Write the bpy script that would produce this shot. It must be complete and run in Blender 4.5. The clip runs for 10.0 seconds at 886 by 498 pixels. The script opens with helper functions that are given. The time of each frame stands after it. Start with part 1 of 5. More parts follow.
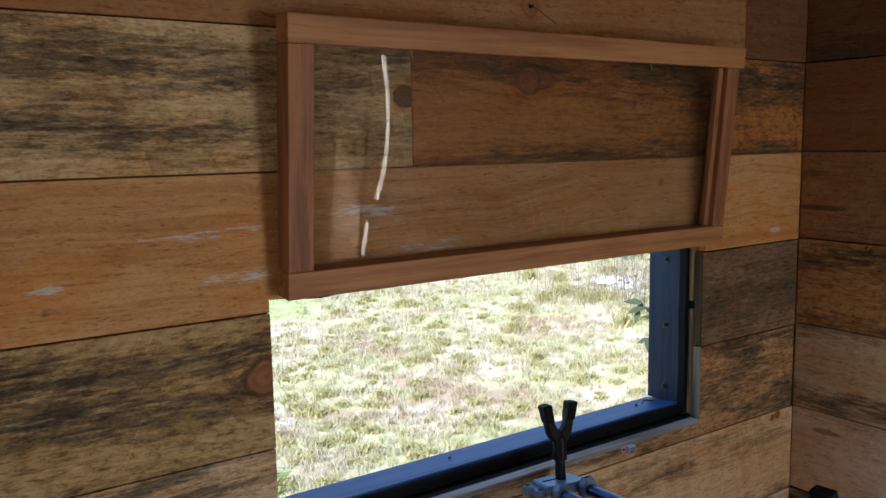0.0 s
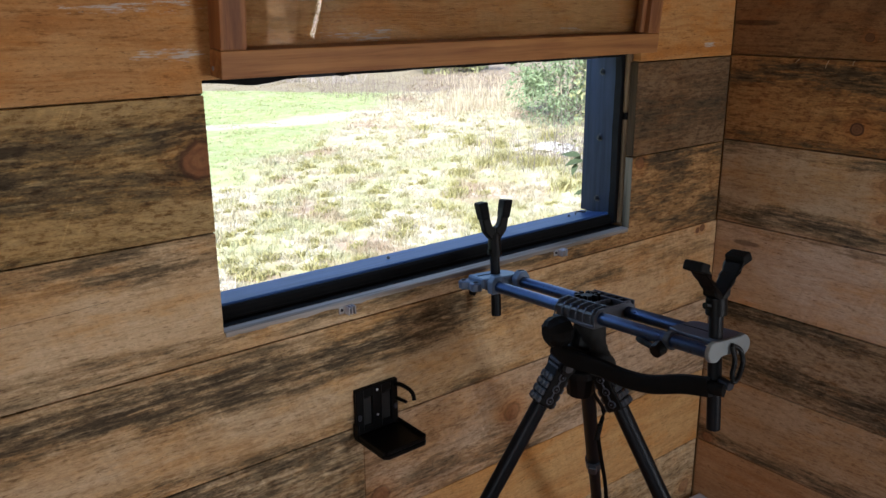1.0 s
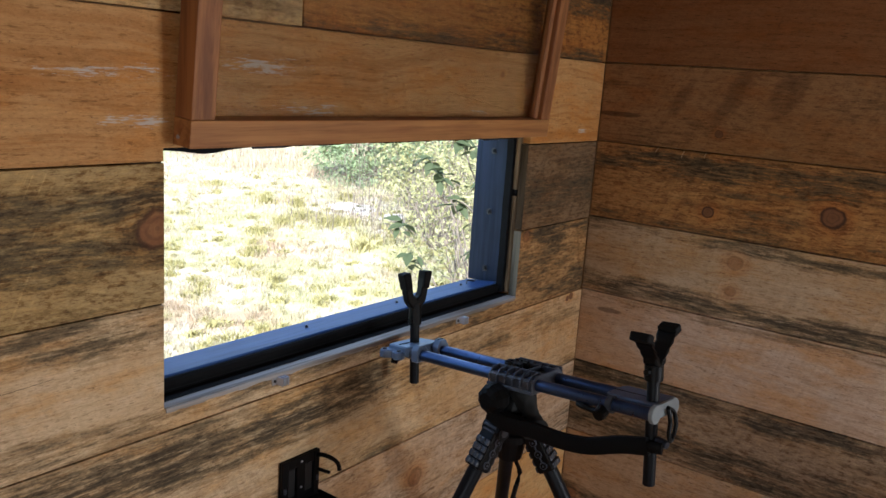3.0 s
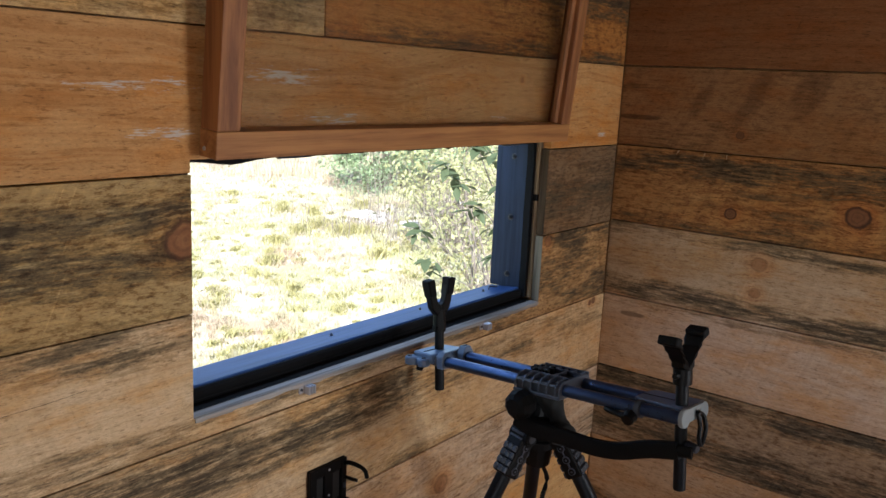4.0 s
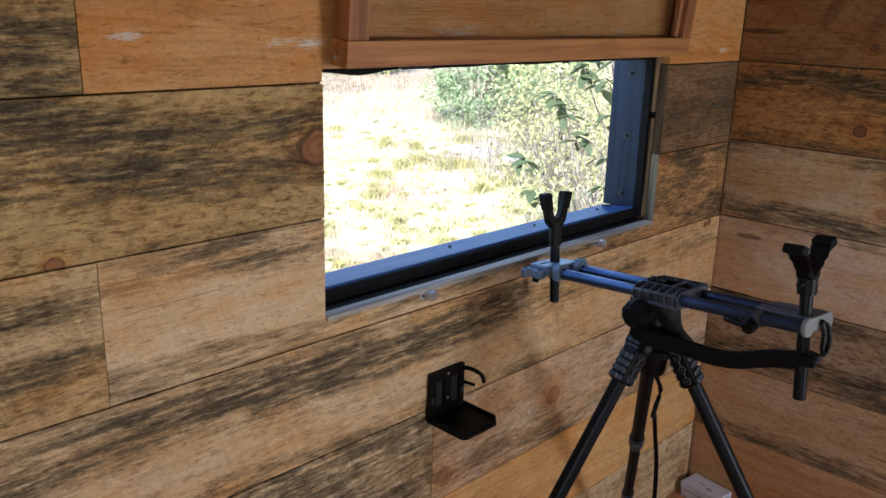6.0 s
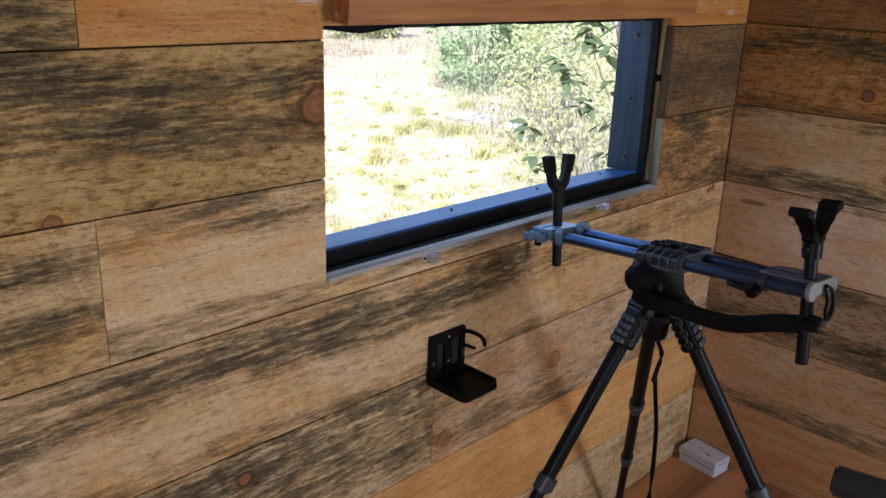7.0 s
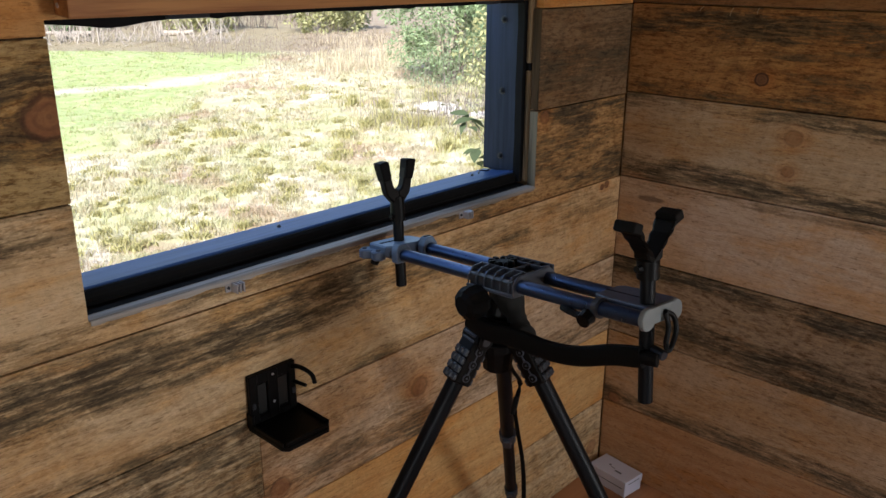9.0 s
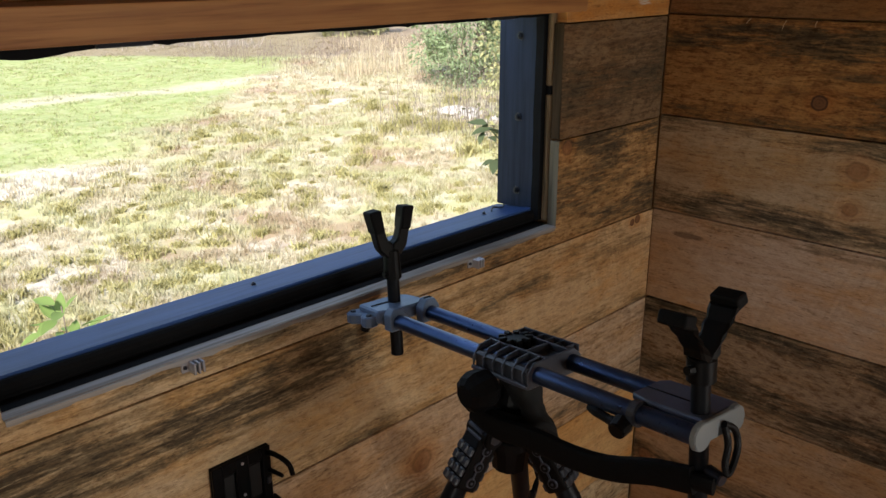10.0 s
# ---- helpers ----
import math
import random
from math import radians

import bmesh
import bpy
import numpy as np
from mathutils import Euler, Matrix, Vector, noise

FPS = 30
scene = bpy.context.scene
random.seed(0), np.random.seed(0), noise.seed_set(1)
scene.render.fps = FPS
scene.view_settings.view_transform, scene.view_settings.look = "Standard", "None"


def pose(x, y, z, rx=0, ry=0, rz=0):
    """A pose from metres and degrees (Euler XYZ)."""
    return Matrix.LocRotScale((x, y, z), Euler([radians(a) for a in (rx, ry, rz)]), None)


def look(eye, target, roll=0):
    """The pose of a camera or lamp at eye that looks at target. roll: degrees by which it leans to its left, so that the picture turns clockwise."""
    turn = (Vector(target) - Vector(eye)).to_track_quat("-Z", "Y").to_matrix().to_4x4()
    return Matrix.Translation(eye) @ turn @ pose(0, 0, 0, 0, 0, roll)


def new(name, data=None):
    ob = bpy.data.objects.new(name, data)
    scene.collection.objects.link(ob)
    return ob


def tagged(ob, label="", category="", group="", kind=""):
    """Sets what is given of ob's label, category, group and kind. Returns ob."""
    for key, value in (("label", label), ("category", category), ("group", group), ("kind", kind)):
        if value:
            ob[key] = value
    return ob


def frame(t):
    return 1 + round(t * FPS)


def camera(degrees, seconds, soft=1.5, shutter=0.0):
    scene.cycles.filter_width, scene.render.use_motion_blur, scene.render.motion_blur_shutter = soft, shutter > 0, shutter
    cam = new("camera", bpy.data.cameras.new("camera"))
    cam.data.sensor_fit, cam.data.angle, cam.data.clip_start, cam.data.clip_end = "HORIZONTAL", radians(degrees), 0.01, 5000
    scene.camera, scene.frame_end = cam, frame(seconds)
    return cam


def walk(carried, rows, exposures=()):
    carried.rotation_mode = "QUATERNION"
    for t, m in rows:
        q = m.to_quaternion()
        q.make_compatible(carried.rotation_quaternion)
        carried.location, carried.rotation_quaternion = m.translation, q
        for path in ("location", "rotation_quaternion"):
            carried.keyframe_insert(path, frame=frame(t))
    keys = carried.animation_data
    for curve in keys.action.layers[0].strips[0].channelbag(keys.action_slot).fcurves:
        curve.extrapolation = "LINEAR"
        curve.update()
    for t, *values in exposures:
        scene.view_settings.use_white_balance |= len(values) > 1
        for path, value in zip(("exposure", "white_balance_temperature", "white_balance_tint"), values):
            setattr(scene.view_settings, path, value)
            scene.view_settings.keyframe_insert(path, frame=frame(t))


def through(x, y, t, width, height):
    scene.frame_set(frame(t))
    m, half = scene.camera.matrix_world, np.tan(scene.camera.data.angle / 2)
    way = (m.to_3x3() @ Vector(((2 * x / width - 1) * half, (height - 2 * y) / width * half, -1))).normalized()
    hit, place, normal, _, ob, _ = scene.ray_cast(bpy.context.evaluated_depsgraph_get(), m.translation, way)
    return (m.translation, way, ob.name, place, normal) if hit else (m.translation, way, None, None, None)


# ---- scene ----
cam = camera(56.6, 10.0)
PATH = [
    (0, (-1.722, -1.072, 1.421), (-0.598, 0.562, 1.161), -1.0),
    (0.2, (-1.723, -1.088, 1.419), (-0.584, 0.527, 1.116), -1.1),
    (0.5, (-1.727, -1.086, 1.378), (-0.568, 0.498, 0.995), -1.1),
    (0.8, (-1.723, -1.086, 1.342), (-0.54, 0.445, 0.837), -0.7),
    (1, (-1.742, -1.105, 1.302), (-0.545, 0.393, 0.734), -0.4),
    (1.2, (-1.724, -1.091, 1.293), (-0.427, 0.321, 0.723), 1.6),
    (1.5, (-1.694, -1.094, 1.315), (-0.26, 0.193, 0.778), 2.8),
    (1.8, (-1.735, -1.062, 1.312), (-0.248, 0.164, 0.775), 4.0),
    (2, (-1.786, -1.046, 1.319), (-0.244, 0.12, 0.806), 4.4),
    (2.2, (-1.837, -1.032, 1.334), (-0.268, 0.106, 0.84), 4.7),
    (2.5, (-1.914, -1.004, 1.323), (-0.336, 0.132, 0.853), 4.5),
    (2.7, (-1.934, -0.973, 1.326), (-0.355, 0.173, 0.887), 4.4),
    (4, (-1.95, -0.951, 1.327), (-0.396, 0.243, 0.925), 2.8),
    (4.5, (-1.992, -0.944, 1.301), (-0.499, 0.315, 0.874), 1.8),
    (4.8, (-2.032, -0.942, 1.304), (-0.655, 0.428, 0.831), 0.8),
    (5, (-2.027, -0.939, 1.304), (-0.654, 0.429, 0.812), 1.0),
    (5.5, (-2.01, -0.951, 1.304), (-0.64, 0.414, 0.796), 1.2),
    (6, (-2.0, -0.956, 1.291), (-0.632, 0.391, 0.731), 1.6),
    (7.5, (-1.987, -0.946, 1.28), (-0.648, 0.389, 0.626), 1.4),
    (8, (-1.938, -0.941, 1.279), (-0.596, 0.392, 0.629), -0.0),
    (8.2, (-1.924, -0.937, 1.273), (-0.573, 0.387, 0.624), -0.1),
    (8.5, (-1.84, -0.951, 1.251), (-0.484, 0.362, 0.59), -0.3),
    (8.8, (-1.747, -0.96, 1.26), (-0.375, 0.334, 0.595), 0.5),
    (9, (-1.677, -0.992, 1.269), (-0.297, 0.298, 0.612), 0.3),
    (9.3, (-1.616, -0.999, 1.266), (-0.216, 0.278, 0.623), 0.4),
    (9.5, (-1.582, -0.983, 1.272), (-0.189, 0.299, 0.626), 0.2),
    (9.7, (-1.552, -0.936, 1.265), (-0.169, 0.355, 0.619), 0.2),
    (10, (-1.493, -0.854, 1.279), (-0.148, 0.475, 0.627), -0.2),
]
EXPOSURES = [(0, 0.96, 5700, 10), (0.5, 1.05, 5850, 10), (1, 1.10, 5950, 10), (1.5, 1.14, 6000, 10), (2.5, 1.30, 6000, 10), (4, 1.44, 6000, 10), (5, 1.53, 5900, 10), (5.5, 1.56, 5850, 10), (7.5, 1.54, 5900, 10), (8.3, 1.39, 6100, 10), (9, 1.04, 6350, 10), (9.5, 0.89, 6600, 10), (10, 0.85, 6800, 10)]
walk(cam, [(t, look(eye, target, roll)) for t, eye, target, roll in PATH], EXPOSURES)

# ---- light ----
world = bpy.data.worlds.new("sky")
scene.world = world
world.use_nodes = True
wn = world.node_tree.nodes
sky = wn.new("ShaderNodeTexSky")
sky.sky_type, sky.sun_disc = "NISHITA", False
SUN_HIGH, SUN_FROM = 40.0, 235.0  # degrees above the horizon; compass bearing that it comes from
sky.sun_elevation, sky.sun_rotation = radians(SUN_HIGH), radians(SUN_FROM)
world.node_tree.links.new(sky.outputs[0], wn["Background"].inputs[0])
wn["Background"].inputs[1].default_value = 0.15
sun = new("sun", bpy.data.lights.new("sun", "SUN"))
sun.data.energy, sun.data.angle, sun.data.color = 5.0, radians(0.5), (1.0, 0.965, 0.91)
sun_dir = Vector((math.sin(radians(SUN_FROM)) * math.cos(radians(SUN_HIGH)), math.cos(radians(SUN_FROM)) * math.cos(radians(SUN_HIGH)), math.sin(radians(SUN_HIGH))))
sun.matrix_world = look(sun_dir * 30, (0, 0, 0))


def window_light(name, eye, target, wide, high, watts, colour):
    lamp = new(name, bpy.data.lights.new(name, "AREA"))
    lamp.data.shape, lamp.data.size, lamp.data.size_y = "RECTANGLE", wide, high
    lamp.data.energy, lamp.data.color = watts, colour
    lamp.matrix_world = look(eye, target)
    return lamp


# daylight in the hatch of the south wall, which the walk never turns to
window_light("hatch_daylight", (-0.48, -2.52, 0.98), (-1.20, -1.0, 0.74), 0.52, 1.0, 8.6, (0.985, 0.975, 0.985))
# fill for the east wall, from an opening added out of view
window_light("west_fill", (-2.56, -1.32, 1.02), (-0.5, -0.7, 0.55), 0.74, 0.36, 2.3, (0.98, 0.98, 1.0))

# blue fill lamp added outside the window head, on top of the sky's own light
window_light("north_sky_fill", (-0.815, 0.185, 1.250), (-0.815, -0.35, 0.78), 0.90, 0.09, 0.65, (0.55, 0.73, 1.0))

# strip lamps added out of view: the sash glass mirrors them as a bent streak
STREAK_LINE = [(-1.940, 1.43), (-1.886, 1.30), (-1.862, 1.17), (-1.860, 1.03), (-1.880, 0.93), (-1.918, 0.83)]
for (ya, za), (yb, zb) in [*zip(STREAK_LINE, STREAK_LINE[1:]), ((-1.974, 0.725), (-2.004, 0.56))]:
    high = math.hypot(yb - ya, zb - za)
    strip_lamp = window_light("streak_lamp", (0.004, (ya + yb) / 2, (za + zb) / 2), (-1, (ya + yb) / 2, (za + zb) / 2), 0.032, high * 0.93, 0.27 * high, (1.0, 0.87, 0.66))
    strip_lamp.matrix_world = strip_lamp.matrix_world @ pose(0, 0, 0, 0, 0, -math.degrees(math.atan2(ya - yb, za - zb)))


# ---- node helpers ----
class Tree:
    """Short calls for a material's nodes."""

    def __init__(self, name, group=None):
        if group is not None:
            self.t, self.n = group, group.nodes
            return
        self.mat = bpy.data.materials.new(name)
        self.mat.use_nodes = True
        self.t = self.mat.node_tree
        self.n = self.t.nodes
        self.bsdf = self.n["Principled BSDF"]

    def put(self, socket, value):
        if value is None:
            return
        if hasattr(value, "is_linked"):
            self.t.links.new(value, socket)
        elif isinstance(value, (tuple, list)) and len(value) == 3 and socket.type == "RGBA":
            socket.default_value = (*value, 1)
        else:
            socket.default_value = value

    def node(self, kind, **inputs):
        node = self.n.new(kind)
        for key, value in inputs.items():
            self.put(node.inputs[key], value)
        return node

    def math(self, op, a, b=None, c=None, clamp=False):
        node = self.n.new("ShaderNodeMath")
        node.operation, node.use_clamp = op, clamp
        for socket, value in zip(node.inputs, (a, b, c)):
            self.put(socket, value)
        return node.outputs[0]

    def mix(self, f, a, b, blend="MIX"):
        node = self.n.new("ShaderNodeMix")
        node.data_type, node.blend_type = "RGBA", blend
        self.put(node.inputs[0], f), self.put(node.inputs[6], a), self.put(node.inputs[7], b)
        return node.outputs[2]

    def object_place(self):
        return self.n.new("ShaderNodeTexCoord").outputs["Object"]

    def scaled(self, vector, scale, shift=None):
        node = self.n.new("ShaderNodeMapping")
        self.put(node.inputs["Vector"], vector)
        node.inputs["Scale"].default_value = scale
        if shift is not None:
            self.put(node.inputs["Location"], shift)
        return node.outputs[0]

    def noise(self, vector, scale=1.0, detail=3.0, rough=0.55, distort=0.0):
        node = self.node("ShaderNodeTexNoise", Vector=vector, Scale=scale, Detail=detail, Roughness=rough, Distortion=distort)
        return node.outputs[0]

    def step(self, x, low, high):
        node = self.n.new("ShaderNodeMapRange")
        node.interpolation_type = "SMOOTHSTEP"
        self.put(node.inputs[0], x), self.put(node.inputs[1], low), self.put(node.inputs[2], high)
        return node.outputs[0]

    def prop(self, name, out="Color"):
        node = self.n.new("ShaderNodeAttribute")
        node.attribute_type, node.attribute_name = "OBJECT", name
        return node.outputs[out]

    def split(self, vector):
        node = self.n.new("ShaderNodeSeparateXYZ")
        self.put(node.inputs[0], vector)
        return node.outputs

    def join(self, x, y, z):
        node = self.n.new("ShaderNodeCombineXYZ")
        for socket, value in zip(node.inputs, (x, y, z)):
            self.put(socket, value)
        return node.outputs[0]

    def done(self, colour=None, rough=None, metal=None, bump=None, height=0.001, strength=0.6):
        self.put(self.bsdf.inputs["Base Color"], colour)
        self.put(self.bsdf.inputs["Roughness"], rough)
        self.put(self.bsdf.inputs["Metallic"], metal)
        if bump is not None:
            node = self.node("ShaderNodeBump", Height=bump, Strength=strength, Distance=height)
            self.t.links.new(node.outputs[0], self.bsdf.inputs["Normal"])
        return self.mat


def board_material(name, along):
    """Rough-sawn pine with blue stain, knots and saw marks; each board's own properties give its tint, stains and knots."""
    k = Tree(name)
    px, py, pz = k.split(k.object_place())
    u = px if along == "x" else py
    rnd = k.n.new("ShaderNodeObjectInfo").outputs["Random"]
    far = k.math("MULTIPLY", rnd, 37.0)
    place = k.join(k.math("ADD", u, far), pz, far)
    tint = k.prop("tint")

    def shade(f, colour, by):
        return k.mix(f, colour, k.mix(1.0, colour, by, "MULTIPLY"))

    def part_of(x, low, high, share):
        return k.math("MULTIPLY", k.step(x, low, high), share)

    # knots bend the grain round them
    bend, knots, rims, halos = 0.0, 0.0, 0.0, 0.0
    for key in ("knot_a", "knot_b", "knot_c"):
        kx, kz, kr = k.split(k.prop(key, "Vector"))
        dx = k.math("SUBTRACT", u, kx)
        dz = k.math("SUBTRACT", pz, kz)
        wob = k.math("MULTIPLY", k.math("SUBTRACT", k.noise(place, 55, 3), 0.5), 0.5)
        d = k.math("ADD", k.math("DIVIDE", k.math("SQRT", k.math("ADD", k.math("MULTIPLY", dx, k.math("MULTIPLY", dx, 0.8)), k.math("MULTIPLY", dz, dz))), kr), wob)
        knots = k.math("MAXIMUM", knots, k.math("SUBTRACT", 1.0, k.step(d, 0.72, 1.04)))
        ring_in = k.math("MULTIPLY", k.math("MULTIPLY", k.step(k.math("SINE", k.math("MULTIPLY", d, 16.0)), 0.2, 1.0), 0.30), k.math("SUBTRACT", 1.0, k.step(d, 0.8, 0.95)))
        edge = k.math("MULTIPLY", k.step(d, 0.70, 0.90), k.math("SUBTRACT", 1.0, k.step(d, 0.94, 1.16)))
        rims = k.math("MAXIMUM", rims, k.math("MAXIMUM", edge, ring_in))
        halos = k.math("MAXIMUM", halos, k.math("SUBTRACT", 1.0, k.step(d, 1.0, 2.6)))
        swell = k.math("DIVIDE", k.math("MULTIPLY", dz, 0.9), k.math("ADD", k.math("MULTIPLY", d, d), 1.0))
        bend = k.math("ADD", bend, swell)
    v = k.math("SUBTRACT", pz, bend)
    lined = k.join(k.math("ADD", u, far), v, far)
    # grain: uneven year rings drawn out along the board, fibres, short threads
    warp = k.math("MULTIPLY", k.math("SUBTRACT", k.noise(k.scaled(lined, (2.0, 3.0, 1)), 1.0, 2), 0.5), 0.12)
    ringed = k.join(k.math("ADD", u, far), k.math("ADD", v, warp), far)
    rings = k.noise(k.scaled(ringed, (0.9, 70, 1)), 1.0, 3, 0.5)
    fibre = k.noise(k.scaled(lined, (9, 300, 1)), 1.0, 3, 0.6)
    thread = k.noise(k.scaled(lined, (21, 175, 1)), 1.0, 5, 0.64)
    streak = k.noise(k.scaled(lined, (10, 85, 1)), 1.0, 3, 0.5)
    smear = k.noise(k.scaled(lined, (8, 46, 1)), 1.0, 5, 0.62)
    fleck = k.noise(k.scaled(lined, (44, 210, 1)), 1.0, 3, 0.6)
    grit = k.noise(k.scaled(lined, (170, 420, 1)), 1.0, 3, 0.65)
    drift = k.noise(k.scaled(lined, (3.6, 8.0, 1)), 1.0, 5, 0.6)
    cloud = k.noise(k.scaled(lined, (3.2, 13.0, 1)), 1.0, 5, 0.6)
    # slanting saw marks: fine lines in patches and a few broad strokes
    slant = k.join(k.math("ADD", k.math("ADD", u, far), k.math("MULTIPLY", pz, k.prop("lean", "Fac"))), pz, 0.0)
    saw = k.noise(k.scaled(slant, (115, 4.0, 1)), 1.0, 3, 0.55)
    stroke = k.noise(k.scaled(slant, (34, 2.2, 1)), 1.0, 3, 0.55)
    sawn = k.math("MULTIPLY", k.step(k.noise(k.scaled(slant, (6, 6, 1)), 1.0, 3), 0.40, 0.62), k.math("ADD", 0.5, k.math("MULTIPLY", k.math("MINIMUM", k.prop("stain", "Fac"), 1.0), 0.5)))

    tint = shade(k.math("MULTIPLY", k.step(u, -0.95, -0.25), k.prop("warm", "Fac")), tint, (0.92, 0.74, 0.57))
    wood = shade(k.math("MULTIPLY", k.step(rings, 0.42, 0.68), k.prop("ring", "Fac")), tint, (0.66, 0.48, 0.30))
    wood = shade(part_of(drift, 0.44, 0.70, 0.75), wood, (0.90, 0.72, 0.48))
    wood = shade(part_of(drift, 0.52, 0.30, 0.5), wood, (1.10, 1.13, 1.18))
    gold = part_of(k.noise(k.scaled(lined, (6.0, 16.0, 1)), 1.0, 5, 0.65), 0.48, 0.68, 0.6)
    wood = k.mix(gold, wood, k.mix(1.0, tint, (0.96, 0.66, 0.30), "MULTIPLY"))
    chalk = part_of(k.noise(k.scaled(lined, (5.0, 14.0, 1)), 3.1, 4, 0.65), 0.52, 0.70, 0.35)
    wood = k.mix(chalk, wood, k.mix(1.0, tint, (1.10, 1.18, 1.32), "MULTIPLY"))
    # blue stain: bands that wander along the board and clouds, drawn out into soft streaks
    wander = k.math("MULTIPLY", k.math("SUBTRACT", k.noise(k.scaled(lined, (2.6, 0.5, 1)), 1.0, 3), 0.5), 0.07)
    zz = k.math("ADD", v, wander)
    bands = 0.0
    for key in ("band_a", "band_b"):
        bz, bw, bs = k.split(k.prop(key, "Vector"))
        off = k.math("DIVIDE", k.math("ABSOLUTE", k.math("SUBTRACT", zz, bz)), bw)
        bands = k.math("ADD", bands, k.math("MULTIPLY", k.math("SUBTRACT", 1.0, k.step(off, 0.25, 1.5)), bs))
    stain = k.math("ADD", k.prop("stain", "Fac"), k.math("MULTIPLY", k.step(u, -0.75, -0.35), k.prop("grow", "Fac")))
    cover = k.math("ADD", k.math("MULTIPLY", bands, k.math("ADD", 0.5, k.math("MULTIPLY", k.step(cloud, 0.32, 0.58), 0.5))),
                   k.math("MULTIPLY", k.math("MULTIPLY", k.step(cloud, 0.34, 0.66), stain), 0.62))
    cover = k.math("MULTIPLY", cover, k.math("SUBTRACT", 1.0, k.math("MULTIPLY", k.step(u, -1.0, -0.6), k.prop("fade", "Fac"))))
    cover = k.math("MINIMUM", cover, 1.05)
    ragged = 0.0
    for field, share in ((streak, 2.0), (thread, 2.4), (smear, 2.6), (grit, 1.0), (stroke, 0.35), (fleck, 0.9)):
        ragged = k.math("ADD", ragged, k.math("MULTIPLY", k.math("SUBTRACT", field, 0.5), share))
    ink = k.math("ADD", cover, k.math("MULTIPLY", ragged, k.math("ADD", 0.16, k.math("MULTIPLY", cover, 0.85))))
    wood = k.mix(k.math("MULTIPLY", k.math("MINIMUM", stain, 1.5), 0.48), wood, k.mix(1.0, tint, (0.60, 0.57, 0.48), "MULTIPLY"))
    wood = shade(part_of(ink, 0.16, 0.52, 0.85), wood, (0.64, 0.61, 0.55))
    wood = k.mix(part_of(ink, 0.46, 0.98, 0.80), wood, k.mix(0.35, (0.094, 0.074, 0.042), k.mix(1.0, tint, (0.27, 0.265, 0.24), "MULTIPLY")))
    wood = k.mix(part_of(ink, 0.98, 1.50, 0.70), wood, (0.036, 0.028, 0.017))
    # pale raised threads in the grey, dark flecks and checks, grit
    wood = k.mix(k.math("MULTIPLY", part_of(thread, 0.46, 0.34, 0.42), k.math("MINIMUM", cover, 1.0)), wood, k.mix(1.0, tint, (0.80, 0.86, 0.90), "MULTIPLY"))
    wood = shade(part_of(fibre, 0.50, 0.74, 0.40), wood, (0.62, 0.52, 0.42))
    wood = shade(part_of(fleck, 0.59, 0.69, 0.60), wood, (0.40, 0.33, 0.26))
    wood = shade(part_of(thread, 0.56, 0.74, 0.45), wood, (0.55, 0.46, 0.38))
    speck = k.noise(k.scaled(lined, (46, 135, 1)), 1.0, 6, 0.72)
    soiled = k.math("ADD", 0.16, k.math("MULTIPLY", k.math("MINIMUM", stain, 1.0), 0.84))
    wood = shade(k.math("MULTIPLY", soiled, part_of(speck, 0.50, 0.62, 0.90)), wood, (0.50, 0.40, 0.28))
    wood = shade(k.math("MULTIPLY", soiled, part_of(speck, 0.49, 0.38, 0.80)), wood, (1.26, 1.24, 1.16))
    scratch = k.noise(k.scaled(slant, (150, 3.0, 1)), 1.0, 2, 0.5)
    scratched = k.step(k.noise(k.scaled(slant, (9, 14, 1)), 1.0, 3), 0.50, 0.60)
    wood = shade(k.math("MULTIPLY", k.math("MULTIPLY", soiled, scratched), part_of(scratch, 0.60, 0.72, 0.8)), wood, (1.45, 1.48, 1.50))
    wood = shade(part_of(grit, 0.53, 0.70, 0.55), wood, (0.58, 0.52, 0.46))
    wood = shade(part_of(grit, 0.47, 0.30, 0.55), wood, (1.22, 1.24, 1.26))
    wood = shade(k.math("MULTIPLY", sawn, part_of(saw, 0.50, 0.68, 0.34)), wood, (1.24, 1.27, 1.30))
    wood = shade(k.math("MULTIPLY", sawn, part_of(saw, 0.48, 0.32, 0.36)), wood, (0.62, 0.57, 0.52))
    wood = shade(k.math("MULTIPLY", k.math("ADD", 0.04, k.math("MULTIPLY", k.math("MINIMUM", stain, 1.0), 0.30)), k.step(stroke, 0.53, 0.68)), wood, (0.52, 0.48, 0.43))
    pores = k.noise(k.scaled(lined, (190, 300, 1)), 1.0, 1)
    wood = k.mix(part_of(pores, 0.76, 0.80, 0.7), wood, (0.06, 0.045, 0.03))
    # pale scuffs: ragged smears along the grain at the board's own spots
    chips = k.noise(k.scaled(lined, (26, 190, 1)), 1.0, 5, 0.7)
    for key in ("scuff_a", "scuff_b", "scuff_c", "scuff_d", "scuff_e", "scuff_f", "scuff_g"):
        sx, sz, sl = k.split(k.prop(key, "Vector"))
        su = k.math("DIVIDE", k.math("SUBTRACT", u, sx), sl)
        sv = k.math("DIVIDE", k.math("SUBTRACT", pz, sz), k.math("ADD", 0.0030, k.math("MULTIPLY", sl, 0.10)))
        away = k.math("ADD", k.math("ADD", k.math("MULTIPLY", su, su), k.math("MULTIPLY", sv, sv)), k.math("MULTIPLY", k.math("SUBTRACT", chips, 0.47), 9.0))
        wood = k.mix(part_of(away, 0.80, -0.25, 0.8), wood, (0.56, 0.54, 0.50))
